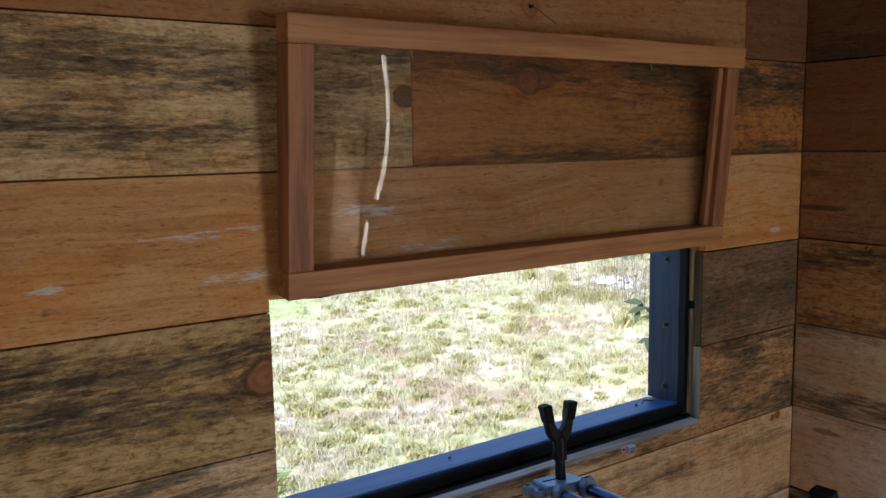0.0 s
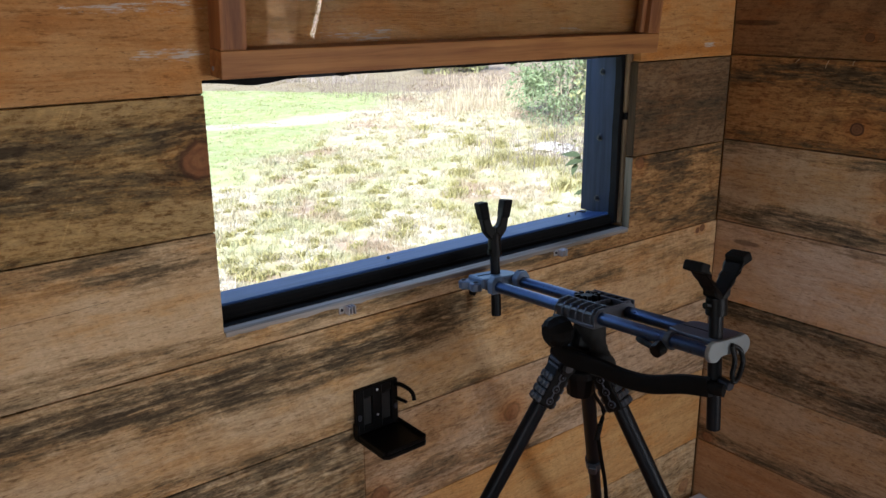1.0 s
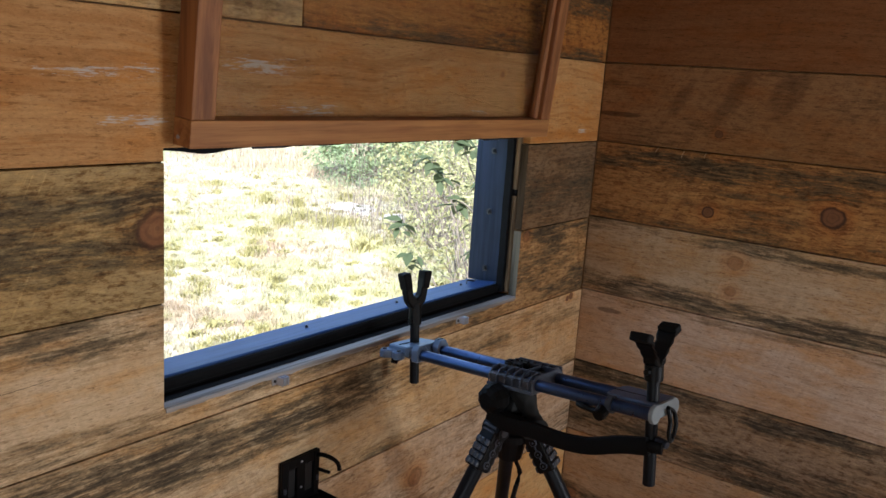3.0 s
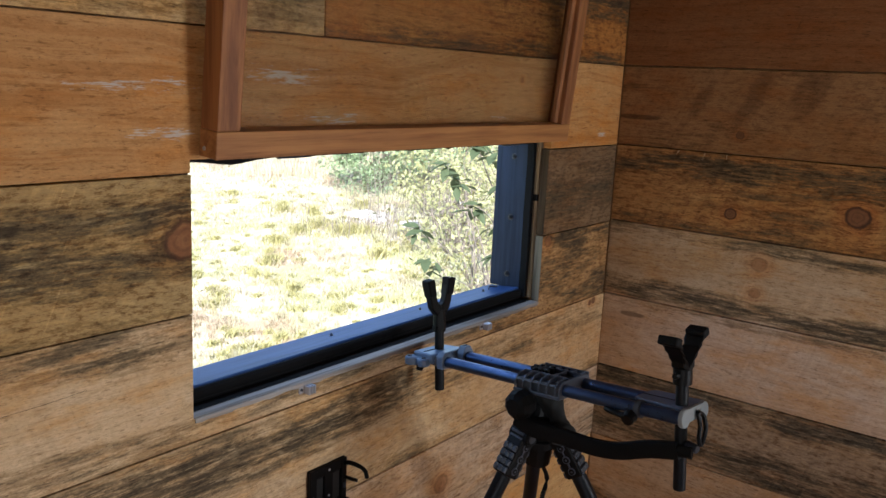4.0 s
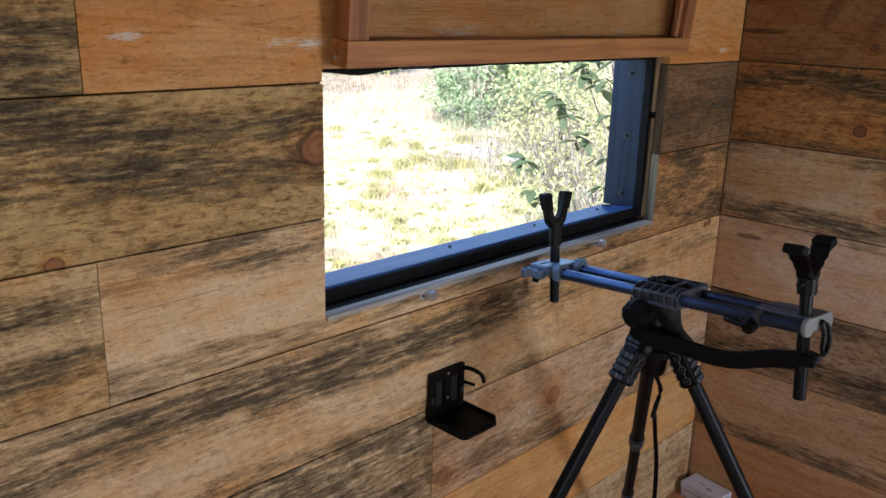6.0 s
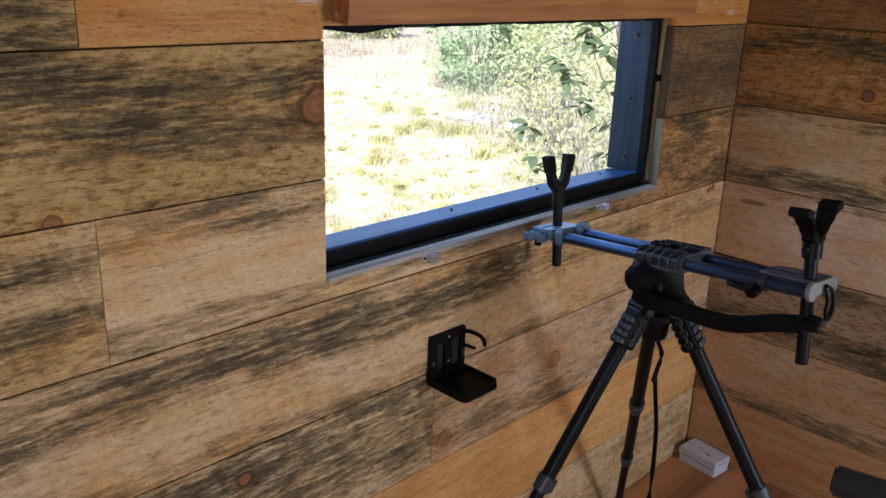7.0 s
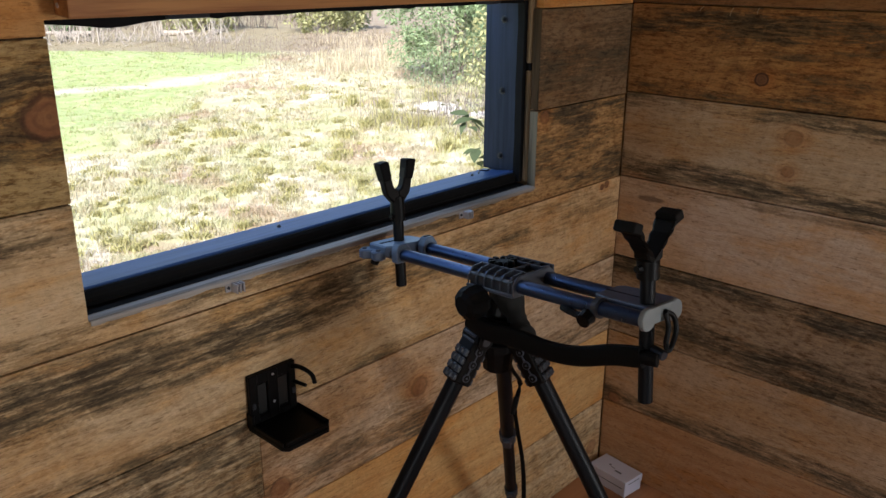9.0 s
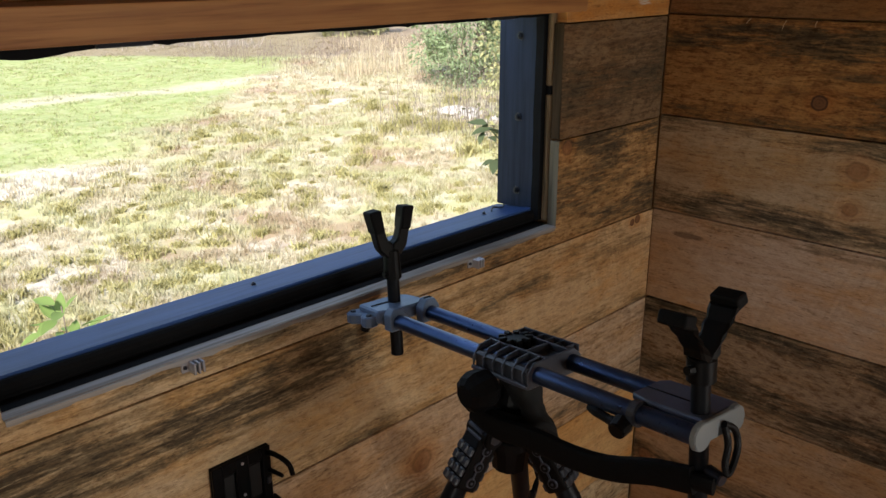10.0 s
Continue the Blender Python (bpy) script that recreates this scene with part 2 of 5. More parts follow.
    # dark leaning smudges and thin dark smears at the board's own spots
    rub = k.noise(k.scaled(slant, (30, 9, 1)), 1.0, 4, 0.65)
    for key in ("smudge_a", "smudge_b", "smudge_c", "smudge_d"):
        sx, sz, sl = k.split(k.prop(key, "Vector"))
        dz = k.math("SUBTRACT", pz, sz)
        su = k.math("DIVIDE", k.math("ADD", k.math("SUBTRACT", u, sx), k.math("MULTIPLY", dz, 0.5)), k.math("MULTIPLY", sl, 0.36))
        sv = k.math("DIVIDE", dz, sl)
        away = k.math("ADD", k.math("ADD", k.math("MULTIPLY", su, su), k.math("MULTIPLY", sv, sv)), k.math("MULTIPLY", k.math("ADD", k.math("SUBTRACT", rub, 0.5), k.math("SUBTRACT", smear, 0.5)), 2.6))
        wood = shade(part_of(away, 1.5, -0.2, 0.65), wood, (0.45, 0.39, 0.35))
    sx, sz, sl = k.split(k.prop("smear_a", "Vector"))
    su = k.math("DIVIDE", k.math("SUBTRACT", u, sx), sl)
    sv = k.math("DIVIDE", k.math("SUBTRACT", pz, sz), 0.0075)
    away = k.math("ADD", k.math("ADD", k.math("POWER", su, 4.0), k.math("MULTIPLY", sv, sv)), k.math("MULTIPLY", k.math("SUBTRACT", smear, 0.5), 2.0))
    wood = shade(part_of(away, 1.1, 0.3, 0.8), wood, (0.30, 0.27, 0.26))
    wood = shade(k.math("MULTIPLY", halos, 0.55), wood, (0.98, 0.70, 0.44))
    heart = k.mix(k.noise(place, 120, 3), (0.17, 0.065, 0.028), (0.31, 0.135, 0.055))
    heart = k.mix(k.prop("burn", "Fac"), heart, (0.075, 0.034, 0.016))
    wood = k.mix(k.math("MULTIPLY", knots, k.prop("heart", "Fac")), wood, heart)
    wood = k.mix(k.math("MULTIPLY", rims, k.math("POWER", k.prop("heart", "Fac"), 2.0)), wood, (0.055, 0.024, 0.013))
    bump = k.math("ADD", k.math("ADD", fibre, k.math("MULTIPLY", saw, 0.45)), k.math("ADD", k.math("MULTIPLY", thread, 0.8), k.math("MULTIPLY", grit, 0.8)))
    rough = k.math("ADD", 0.62, k.math("MULTIPLY", fibre, 0.2))
    k.bsdf.inputs["Specular IOR Level"].default_value = 0.25
    return k.done(wood, rough, None, bump, 0.0014, 0.7)


def planed_wood(name, light, dark, axis, fine=1.0, rough=0.55):
    """Smooth fir or plywood: straight grain along one axis."""
    k = Tree(name)
    p = k.object_place()
    stretch = {"x": (1.2, 26, 26), "y": (26, 1.2, 26), "z": (26, 26, 1.2)}[axis]
    rnd = k.n.new("ShaderNodeObjectInfo").outputs["Random"]
    far = k.math("MULTIPLY", rnd, 11.0)
    q = k.scaled(p, tuple(s * fine for s in stretch), k.join(far, far, far))
    grain = k.noise(q, 1.0, 5, 0.6, 0.6)
    fibre = k.noise(k.scaled(p, tuple(s * fine * 6 for s in stretch), k.join(far, far, far)), 1.0, 3, 0.6)
    col = k.mix(k.step(grain, 0.35, 0.7), light, dark)
    col = k.mix(k.math("MULTIPLY", k.step(fibre, 0.5, 0.75), 0.35), col, k.mix(1.0, col, (0.5, 0.42, 0.36), "MULTIPLY"))
    col = k.mix(k.math("MULTIPLY", k.step(k.noise(p, 9, 3), 0.5, 0.75), 0.25), col, k.mix(1.0, col, (0.7, 0.6, 0.5), "MULTIPLY"))
    return k.done(col, k.math("ADD", rough, k.math("MULTIPLY", fibre, 0.15)), None, fibre, 0.0006, 0.4)


def plain(name, colour, rough=0.5, metal=0.0, vary=0.25, scale=60.0, bump=0.3, height=0.0004):
    """Paint, plastic or metal with small wear."""
    k = Tree(name)
    p = k.object_place()
    a, b = k.noise(p, scale, 4, 0.6), k.noise(p, scale * 0.12, 3)
    dark = tuple(c * (1 - vary) for c in colour)
    col = k.mix(k.step(b, 0.35, 0.7), colour, dark)
    r = k.math("ADD", rough - 0.08, k.math("MULTIPLY", a, 0.16))
    return k.done(col, r, metal, a, height, bump)


SLATE_DULL = 0.13  # reflectivity of the flat frame paint
BOARD_X, BOARD_Y = board_material("sawn_pine_north", "x"), board_material("sawn_pine_east", "y")
FIR_X = planed_wood("fir_rail", (0.43, 0.200, 0.058), (0.24, 0.092, 0.026), "x", 1.9)
FIR_Z = planed_wood("fir_stile", (0.34, 0.140, 0.042), (0.18, 0.066, 0.020), "z", 1.9)
STUD = planed_wood("raw_stud", (0.42, 0.27, 0.14), (0.28, 0.16, 0.08), "z", 0.7, 0.7)
PLY = planed_wood("plywood_floor", (0.42, 0.195, 0.085), (0.20, 0.080, 0.033), "x", 0.5, 0.5)
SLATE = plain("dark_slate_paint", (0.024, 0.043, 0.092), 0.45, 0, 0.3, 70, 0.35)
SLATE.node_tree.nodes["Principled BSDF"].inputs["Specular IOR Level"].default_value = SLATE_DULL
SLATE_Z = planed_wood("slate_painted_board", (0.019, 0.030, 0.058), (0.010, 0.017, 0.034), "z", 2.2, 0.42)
SLATE_Z.node_tree.nodes["Principled BSDF"].inputs["Specular IOR Level"].default_value = SLATE_DULL
GASKET = plain("black_rubber", (0.004, 0.004, 0.0045), 0.8)
BOLT = plain("bolt_steel", (0.030, 0.036, 0.050), 0.35, 0.5)
BRIGHT = plain("nickel_steel", (0.62, 0.63, 0.66), 0.25, 0.45, 0.2)
# blue is put into the black tube metal to tint its window reflections
ALLOY = plain("black_anodised_alloy", (0.040, 0.070, 0.155), 0.30, 0.75, 0.3, 140, 0.03, 0.0001)
LEGS = plain("black_leg_tube", (0.0045, 0.0055, 0.0075), 0.42, 0.0, 0.3, 140, 0.03, 0.0001)
PLASTIC = plain("black_plastic", (0.0020, 0.0021, 0.0024), 0.45, 0.0, 0.3, 220, 0.3, 0.0003)
GREYP = plain("grey_plastic", (0.027, 0.032, 0.042), 0.40, 0.0, 0.25, 220, 0.3, 0.0003)
CARRIER = plain("slate_grey_plastic", (0.068, 0.095, 0.155), 0.45, 0.0, 0.25, 220, 0.3, 0.0003)
GRIPS = plain("blue_grey_plastic", (0.050, 0.060, 0.083), 0.45, 0.0, 0.3, 220, 0.3, 0.0003)
FOAM = plain("dark_foam", (0.011, 0.013, 0.012), 0.8, 0.0, 0.3, 300, 0.6, 0.0006)
CLOTH = plain("dark_cloth", (0.0036, 0.0039, 0.0031), 0.8, 0.0, 0.8, 60, 0.8, 0.0012)
RUBBER = plain("black_foam_rubber", (0.0016, 0.0017, 0.0020), 0.7, 0.0, 0.3, 300, 0.6, 0.0006)
for dull in (PLASTIC, RUBBER, GASKET, LEGS):
    dull.node_tree.nodes["Principled BSDF"].inputs["Specular IOR Level"].default_value = 0.16
EDGE = planed_wood("scraped_board_edge", (0.40, 0.385, 0.36), (0.15, 0.125, 0.10), "x", 1.6, 0.7)
DARK_EDGE = planed_wood("dark_board_edge", (0.075, 0.050, 0.028), (0.020, 0.014, 0.009), "z", 2.4, 0.8)
WEATHERED = planed_wood("weathered_board_edge", (0.19, 0.170, 0.125), (0.075, 0.065, 0.046), "z", 2.0, 0.8)
# the frame's slate paint, made bluer and lighter for sky light on the sill
LIT_SILL = planed_wood("sky_lit_slate_paint", (0.038, 0.085, 0.225), (0.025, 0.058, 0.160), "x", 1.3, 0.40)
LIT_SILL.node_tree.nodes["Principled BSDF"].inputs["Specular IOR Level"].default_value = SLATE_DULL
BARE = planed_wood("bare_stud_edge", (0.25, 0.175, 0.10), (0.045, 0.032, 0.020), "z", 2.6, 0.8)
DIRTY = planed_wood("dirty_stud", (0.15, 0.095, 0.052), (0.06, 0.04, 0.025), "z", 0.7, 0.8)
# carrier plastic again, paler and bluer for window light on the front block
LIT_CARRIER = plain("window_lit_plastic", (0.110, 0.165, 0.255), 0.32, 0.0, 0.2, 220, 0.2, 0.0002)
for raw in (EDGE, DARK_EDGE, WEATHERED, STUD, DIRTY, BARE):
    raw.node_tree.nodes["Principled BSDF"].inputs["Specular IOR Level"].default_value = 0.1
CAP = plain("worn_alloy_cap", (0.19, 0.21, 0.215), 0.5, 0.0, 0.3, 90)
WHITE = plain("white_card", (0.52, 0.53, 0.62), 0.5, 0.0, 0.06, 40, 0.1)
INK = plain("grey_print", (0.10, 0.10, 0.11), 0.6)
WIRE = plain("thin_wire", (0.45, 0.40, 0.33), 0.4, 0.8)


def glass_material():
    k = Tree("window_glass")
    k.bsdf.inputs["Base Color"].default_value = (0.995, 0.995, 0.99, 1)
    k.bsdf.inputs["Roughness"].default_value = 0.0
    k.bsdf.inputs["IOR"].default_value = 1.52
    k.bsdf.inputs["Transmission Weight"].default_value = 1.0
    return k.done()


GLASS = glass_material()


# ---- mesh helpers ----
ORIGIN = {}


def thing(name, place, label, category, group="", kind=""):
    ob = new(name)
    ob.location = place
    ob.empty_display_size = 0.05
    ORIGIN[ob] = Vector(place)
    return tagged(ob, label, category, group, kind)


def part(name, bm, material, parent=None, label="", smooth=False):
    """Links a bmesh, drawn in world places, as one mesh object under a thing or a part."""
    base = ORIGIN.get(parent, Vector())
    bmesh.ops.transform(bm, matrix=Matrix.Translation(-base), verts=bm.verts)
    bmesh.ops.recalc_face_normals(bm, faces=bm.faces)
    data = bpy.data.meshes.new(name)
    bm.to_mesh(data)
    bm.free()
    data.materials.append(material)
    if smooth:
        data.shade_smooth()
        data.set_sharp_from_angle(angle=radians(38))
    ob = new(name, data)
    if parent is not None:
        ob.parent = parent
        ORIGIN[ob] = base
    return tagged(ob, label)


def block(x0, x1, y0, y1, z0, z1, bevel=0.0, bm=None, m=None, segments=1):
    """A box from its six faces, with its edges broken, moved by m."""
    own = bmesh.new()
    bmesh.ops.create_cube(own, size=1)
    for v in own.verts:
        v.co = Vector((x0 if v.co.x < 0 else x1, y0 if v.co.y < 0 else y1, z0 if v.co.z < 0 else z1))
    if bevel:
        bmesh.ops.bevel(own, geom=own.edges[:], offset=bevel, segments=segments, affect="EDGES", profile=0.6)
    if m is not None:
        bmesh.ops.transform(own, matrix=m, verts=own.verts)
    return joined(bm, own)


def joined(bm, own):
    if bm is None:
        return own
    data = bpy.data.meshes.new("piece")
    own.to_mesh(data)
    own.free()
    bm.from_mesh(data)
    bpy.data.meshes.remove(data)
    return bm


def prism(outline, axis, a, b, bevel=0.0, bm=None, m=None):
    """An outline in the two other axes, extruded along one axis from a to b."""
    own = bmesh.new()
    ring = []
    for p, q in outline:
        ring.append(own.verts.new({"x": (a, p, q), "y": (p, a, q), "z": (p, q, a)}[axis]))
    face = own.faces.new(ring)
    out = bmesh.ops.extrude_face_region(own, geom=[face])
    step = {"x": (b - a, 0, 0), "y": (0, b - a, 0), "z": (0, 0, b - a)}[axis]
    bmesh.ops.translate(own, vec=step, verts=[v for v in out["geom"] if isinstance(v, bmesh.types.BMVert)])
    bmesh.ops.recalc_face_normals(own, faces=own.faces)
    if bevel:
        bmesh.ops.bevel(own, geom=own.edges[:], offset=bevel, segments=1, affect="EDGES", clamp_overlap=True)
    if m is not None:
        bmesh.ops.transform(own, matrix=m, verts=own.verts)
    return joined(bm, own)


def tube(p, q, r, r2=None, segments=20, bevel=0.0, bm=None):
    """A round bar from p to q."""
    p, q = Vector(p), Vector(q)
    own = bmesh.new()
    turn = (q - p).to_track_quat("Z", "Y").to_matrix().to_4x4()
    bmesh.ops.create_cone(own, cap_ends=True, segments=segments, radius1=r, radius2=r if r2 is None else r2, depth=(q - p).length,
                          matrix=Matrix.Translation((p + q) / 2) @ turn)
    if bevel:
        edges = [e for e in own.edges if any(len(f.verts) > 4 for f in e.link_faces)]
        bmesh.ops.bevel(own, geom=edges, offset=bevel, segments=2, affect="EDGES")
    return joined(bm, own)


def swept(points, radius, segments=10, bm=None, flat=None, square=1.0):
    """A bent bar through points; flat = (wide, thick) makes it a strap that lies in the upright plane of its path, square < 1 flattens its sides."""
    own = bmesh.new()
    rings, n = [], len(points)
    pts = [Vector(p) for p in points]
    for i, p in enumerate(pts):
        way = (pts[min(i + 1, n - 1)] - pts[max(i - 1, 0)]).normalized()
        side = way.cross(Vector((0, 0, 1)))
        side = side.normalized() if side.length > 1e-3 else Vector((1, 0, 0))
        up = side.cross(way)
        r = radius[i] if isinstance(radius, (list, tuple)) else radius
        a, b = (r, r) if flat is None else flat
        rings.append([own.verts.new(p + side * (a * math.copysign(abs(math.cos(w)) ** square, math.cos(w))) + up * (b * math.copysign(abs(math.sin(w)) ** square, math.sin(w)))) for w in [math.tau * j / segments for j in range(segments)]])
    for one, two in zip(rings, rings[1:]):
        for j in range(segments):
            own.faces.new((one[j], one[(j + 1) % segments], two[(j + 1) % segments], two[j]))
    own.faces.new(rings[0]), own.faces.new(rings[-1])
    return joined(bm, own)


def curve_points(knots, steps=8):
    """Points of a smooth line through knots."""
    k = [Vector(p) for p in knots]
    k = [2 * k[0] - k[1], *k, 2 * k[-1] - k[-2]]
    out = []
    for a, b, c, d in zip(k, k[1:], k[2:], k[3:]):
        for i in range(steps):
            t = i / steps
            out.append(0.5 * (2 * b + (c - a) * t + (2 * a - 5 * b + 4 * c - d) * t * t + (3 * b - a - 3 * c + d) * t ** 3))
    return out + [k[-2]]


# ---- the cabin: a room 2.44 m square ----
WEST, SOUTH, HIGH = -2.50, -2.44, 2.10
SEAMS = [0.0, 0.197, 0.396, 0.595, 0.795, 0.988, 1.186, 1.383, 1.579, 1.776, 1.97, HIGH]
EAST_SEAMS = [0.0, 0.197, 0.397, 0.597, 0.796, 0.993, 1.189, 1.385, 1.579, 1.776, 1.97, HIGH]
OPEN = dict(x0=-1.281, x1=-0.336, z0=0.830, z1=1.205)  # window opening in the boards
SOUTH_HATCH = (-0.75, -0.21, 0.45, 1.50)
STREAK_GAPS = [(-1.97, -1.835, 0.81, 1.46), (-2.04, -1.95, 0.54, 0.74)]  # unseen openings added round the strip lamps
# unseen hole, added so that fill light comes in from the west
WEST_FILL_HOLE = (-1.70, -0.95, 0.83, 1.21)


def pierced(axis, a, b, u0, u1, z0, z1, holes, bm=None):
    """A wall slab between a and b on one axis, with openings right through it."""
    us = sorted({u0, u1, *[h[0] for h in holes], *[h[1] for h in holes]})
    zs = sorted({z0, z1, *[h[2] for h in holes], *[h[3] for h in holes]})
    for p, q in zip(us, us[1:]):
        for r, s in zip(zs, zs[1:]):
            if any(h[0] <= p and q <= h[1] and h[2] <= r and s <= h[3] for h in holes):
                continue
            bm = block(a, b, p, q, r, s, bm=bm) if axis == "x" else block(p, q, a, b, r, s, bm=bm)
    return bm


wall_north = tagged(part("wall_north", pierced("y", 0.0215, 0.118, WEST - 0.12, 0.12, -0.25, HIGH, [(-1.296, -0.329, 0.822, 1.236)]), STUD),
                    "north cabin wall clad in rough-sawn pine boards", "wall", kind="structure")
wall_east = tagged(part("wall_east", pierced("x", 0.0215, 0.118, SOUTH - 0.12, 0.0215, -0.25, HIGH, STREAK_GAPS), STUD),
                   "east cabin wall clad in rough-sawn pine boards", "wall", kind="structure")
wall_south = tagged(part("wall_south", pierced("y", SOUTH - 0.118, SOUTH, WEST - 0.12, 0.0215, -0.25, HIGH, [SOUTH_HATCH]), STUD),
                    "plain wooden south wall with an open hatch", "wall", kind="structure")
wall_west = tagged(part("wall_west", pierced("x", WEST - 0.118, WEST, SOUTH, 0.0215, -0.25, HIGH, [WEST_FILL_HOLE]), STUD),
                   "unseen plain wooden west wall with an opening added for fill light", "wall", kind="structure")
floor = tagged(part("floor", block(WEST, 0.02, SOUTH, 0.02, -0.06, 0.0), PLY), "reddish-brown plywood cabin floor", "floor", kind="structure")
ceiling = tagged(part("ceiling", block(WEST - 0.14, 0.14, SOUTH - 0.14, 0.14, HIGH, HIGH + 0.08), STUD), "plain wooden cabin ceiling", "ceiling", kind="structure")

for px in (WEST - 0.05, 0.05):
    for py in (SOUTH - 0.05, 0.05):
        tagged(part("support_post", block(px - 0.07, px + 0.07, py - 0.07, py + 0.07, -2.95, -0.25, 0.004), STUD), "plain wooden post under the raised cabin", "post", "posts under the cabin", "structure")

NONE3 = (50.0, 50.0, 0.01)
PALE, GOLD = (0.63, 0.475, 0.285), (0.56, 0.318, 0.122)
OLIVE = (0.57, 0.42, 0.205)
RUST, BROWN = (0.45, 0.26, 0.130), (0.40, 0.290, 0.185)


def board(wall, outline, axis, tint, stain=0.3, ring=0.25, a=NONE3, b=NONE3, knots=(), scuffs=(), lean=0.3, heart=0.6, fade=0.0, burn=0.0, grow=0.0, smudges=(), smear=NONE3, warm=0.0):
    """One wall board from its outline along the wall and up; a, b: stain bands as (height, half width, strength)."""
    lift = random.uniform(-0.0012, 0.0012)
    bm = prism(outline, axis, lift, 0.0205, 0.0007)
    ob = part("board", bm, BOARD_X if axis == "y" else BOARD_Y, wall)
    k = [*knots, NONE3, NONE3, NONE3]
    for key, value in dict(tint=tint, stain=stain, ring=ring, band_a=a, band_b=b, knot_a=k[0], knot_b=k[1], lean=lean, heart=heart, fade=fade, burn=burn, grow=grow, warm=warm, knot_c=k[2]).items():
        ob[key] = value
    for i, key in enumerate("abcdefg"):
        ob["scuff_" + key] = scuffs[i] if i < len(scuffs) else NONE3
    for i, key in enumerate("abcd"):
        ob["smudge_" + key] = smudges[i] if i < len(smudges) else NONE3
    ob["smear_a"] = smear
    return ob


def strip(u0, u1, row, gap=0.0005, seam=0.0012, levels=SEAMS):
    z0, z1 = levels[row] + seam, levels[row + 1] - seam
    return [(u0 + gap, z0), (u1 - gap, z0), (u1 - gap, z1), (u0 + gap, z1)]


def north_boards():
    n, w = wall_north, WEST + 0.001
    o = OPEN
    board(n, strip(w, -0.003, 0), "y", PALE, 0.75, 0.3, knots=[(-0.041, 0.069, 0.020)])
    board(n, strip(w, -0.003, 1), "y", (0.62, 0.375, 0.150), 0.08, 0.35)
    board(n, strip(w, -1.042, 2), "y", (0.64, 0.505, 0.325), 0.85, 0.2, (0.50, 0.06, 0.5), (0.575, 0.030, 0.5), knots=[(-1.439, 0.546, 0.011)], heart=0.92)
    board(n, strip(-1.042, -0.002, 2), "y", (0.58, 0.425, 0.285), 0.55, 0.35, (0.42, 0.05, 0.35), knots=[(-1.010, 0.440, 0.020), (-0.680, 0.501, 0.020)])
    board(n, strip(w, 0, 3), "y", PALE, 0.32, 0.2, (0.748, 0.046, 0.95), (0.604, 0.022, 0.85), knots=[(-0.059, 0.784, 0.009), (-0.078, 0.781, 0.007)], fade=0.50, heart=0.9, burn=0.5, warm=0.55)
    board(n, strip(w, -1.621, 4), "y", (0.60, 0.445, 0.245), 0.75, 0.2, (0.940, 0.020, 1.1), (0.868, 0.022, 1.0))
    z0, z1 = SEAMS[4] + 0.0012, SEAMS[5] - 0.0012
    notch = [(-1.6205, z0), (-0.005, z0), (-0.0045, z1), (o["x1"], z1), (o["x1"], o["z0"]), (o["x0"], o["z0"]), (o["x0"], z1), (-1.6205, z1)]
    split = board(n, notch, "y", PALE, 0.12, 0.2, (0.970, 0.034, 0.85), (0.822, 0.026, 0.62), knots=[(-0.313, 0.972, 0.014)], grow=1.3, warm=1.0)
    part("crack", swept(curve_points([(-1.602, 0.0010, 0.911), (-1.56, 0.0010, 0.914), (-1.50, 0.0010, 0.9155), (-1.44, 0.0010, 0.919)], 4), 0.0005, 6, flat=(0.0005, 0.00045)), DARK_EDGE, split)
    board(n, strip(w, o["x0"] + 0.0005, 5), "y", OLIVE, 1.3, 0.2, (1.146, 0.026, 1.05), (1.080, 0.040, 0.42), knots=[(-1.292, 1.096, 0.029), (-1.67, 0.992, 0.011)], lean=-0.45, heart=0.82)
    board(n, strip(o["x1"] - 0.0005, -0.0042, 5), "y", (0.24, 0.158, 0.088), 0.85, 0.30, (1.09, 0.045, 0.45), lean=-0.5)
    board(n, strip(w, -1.618, 6), "y", OLIVE, 0.95, 0.2, (1.22, 0.06, 0.9), lean=-0.55)
    z0, z1 = SEAMS[6] + 0.0012, SEAMS[7] - 0.0012
    head = [(-1.6172, z0), (o["x0"], z0), (o["x0"], o["z1"]), (o["x1"] + 0.006, o["z1"]), (o["x1"] + 0.006, z0), (-0.0012, z0), (-0.0012, z1), (-1.6172, z1)]
    board(n, head, "y", GOLD, 0.05, 0.6, scuffs=[(-1.558, 1.251, 0.026), (-1.355, 1.302, 0.085), (-1.326, 1.242, 0.060), (-1.115, 1.322, 0.110), (-1.012, 1.259, 0.070), (-0.545, 1.259, 0.040), (-0.080, 1.214, 0.034)], knots=[(-0.47, 1.335, 0.006)])
    board(n, strip(w, -1.038, 7), "y", (0.64, 0.475, 0.245), 0.62, 0.25, (1.54, 0.045, 0.65), (1.44, 0.035, 0.6), knots=[(-1.051, 1.489, 0.017)], heart=0.85, burn=0.75)
    board(n, strip(-1.038, -0.0035, 7), "y", (0.49, 0.225, 0.060), 0.38, 0.4, (1.54, 0.05, 0.7), (1.39, 0.02, 0.6), knots=[(-0.806, 1.52, 0.024)], grow=0.9)
    board(n, strip(w, -0.218, 8), "y", (0.36, 0.185, 0.068), 0.15, 0.4, (1.72, 0.04, 0.5), knots=[(-0.80, 1.64, 0.017)])
    board(n, strip(-0.218, 0, 8), "y", (0.19, 0.095, 0.042), 0.30, 0.3, knots=[(-0.12, 1.66, 0.008)])
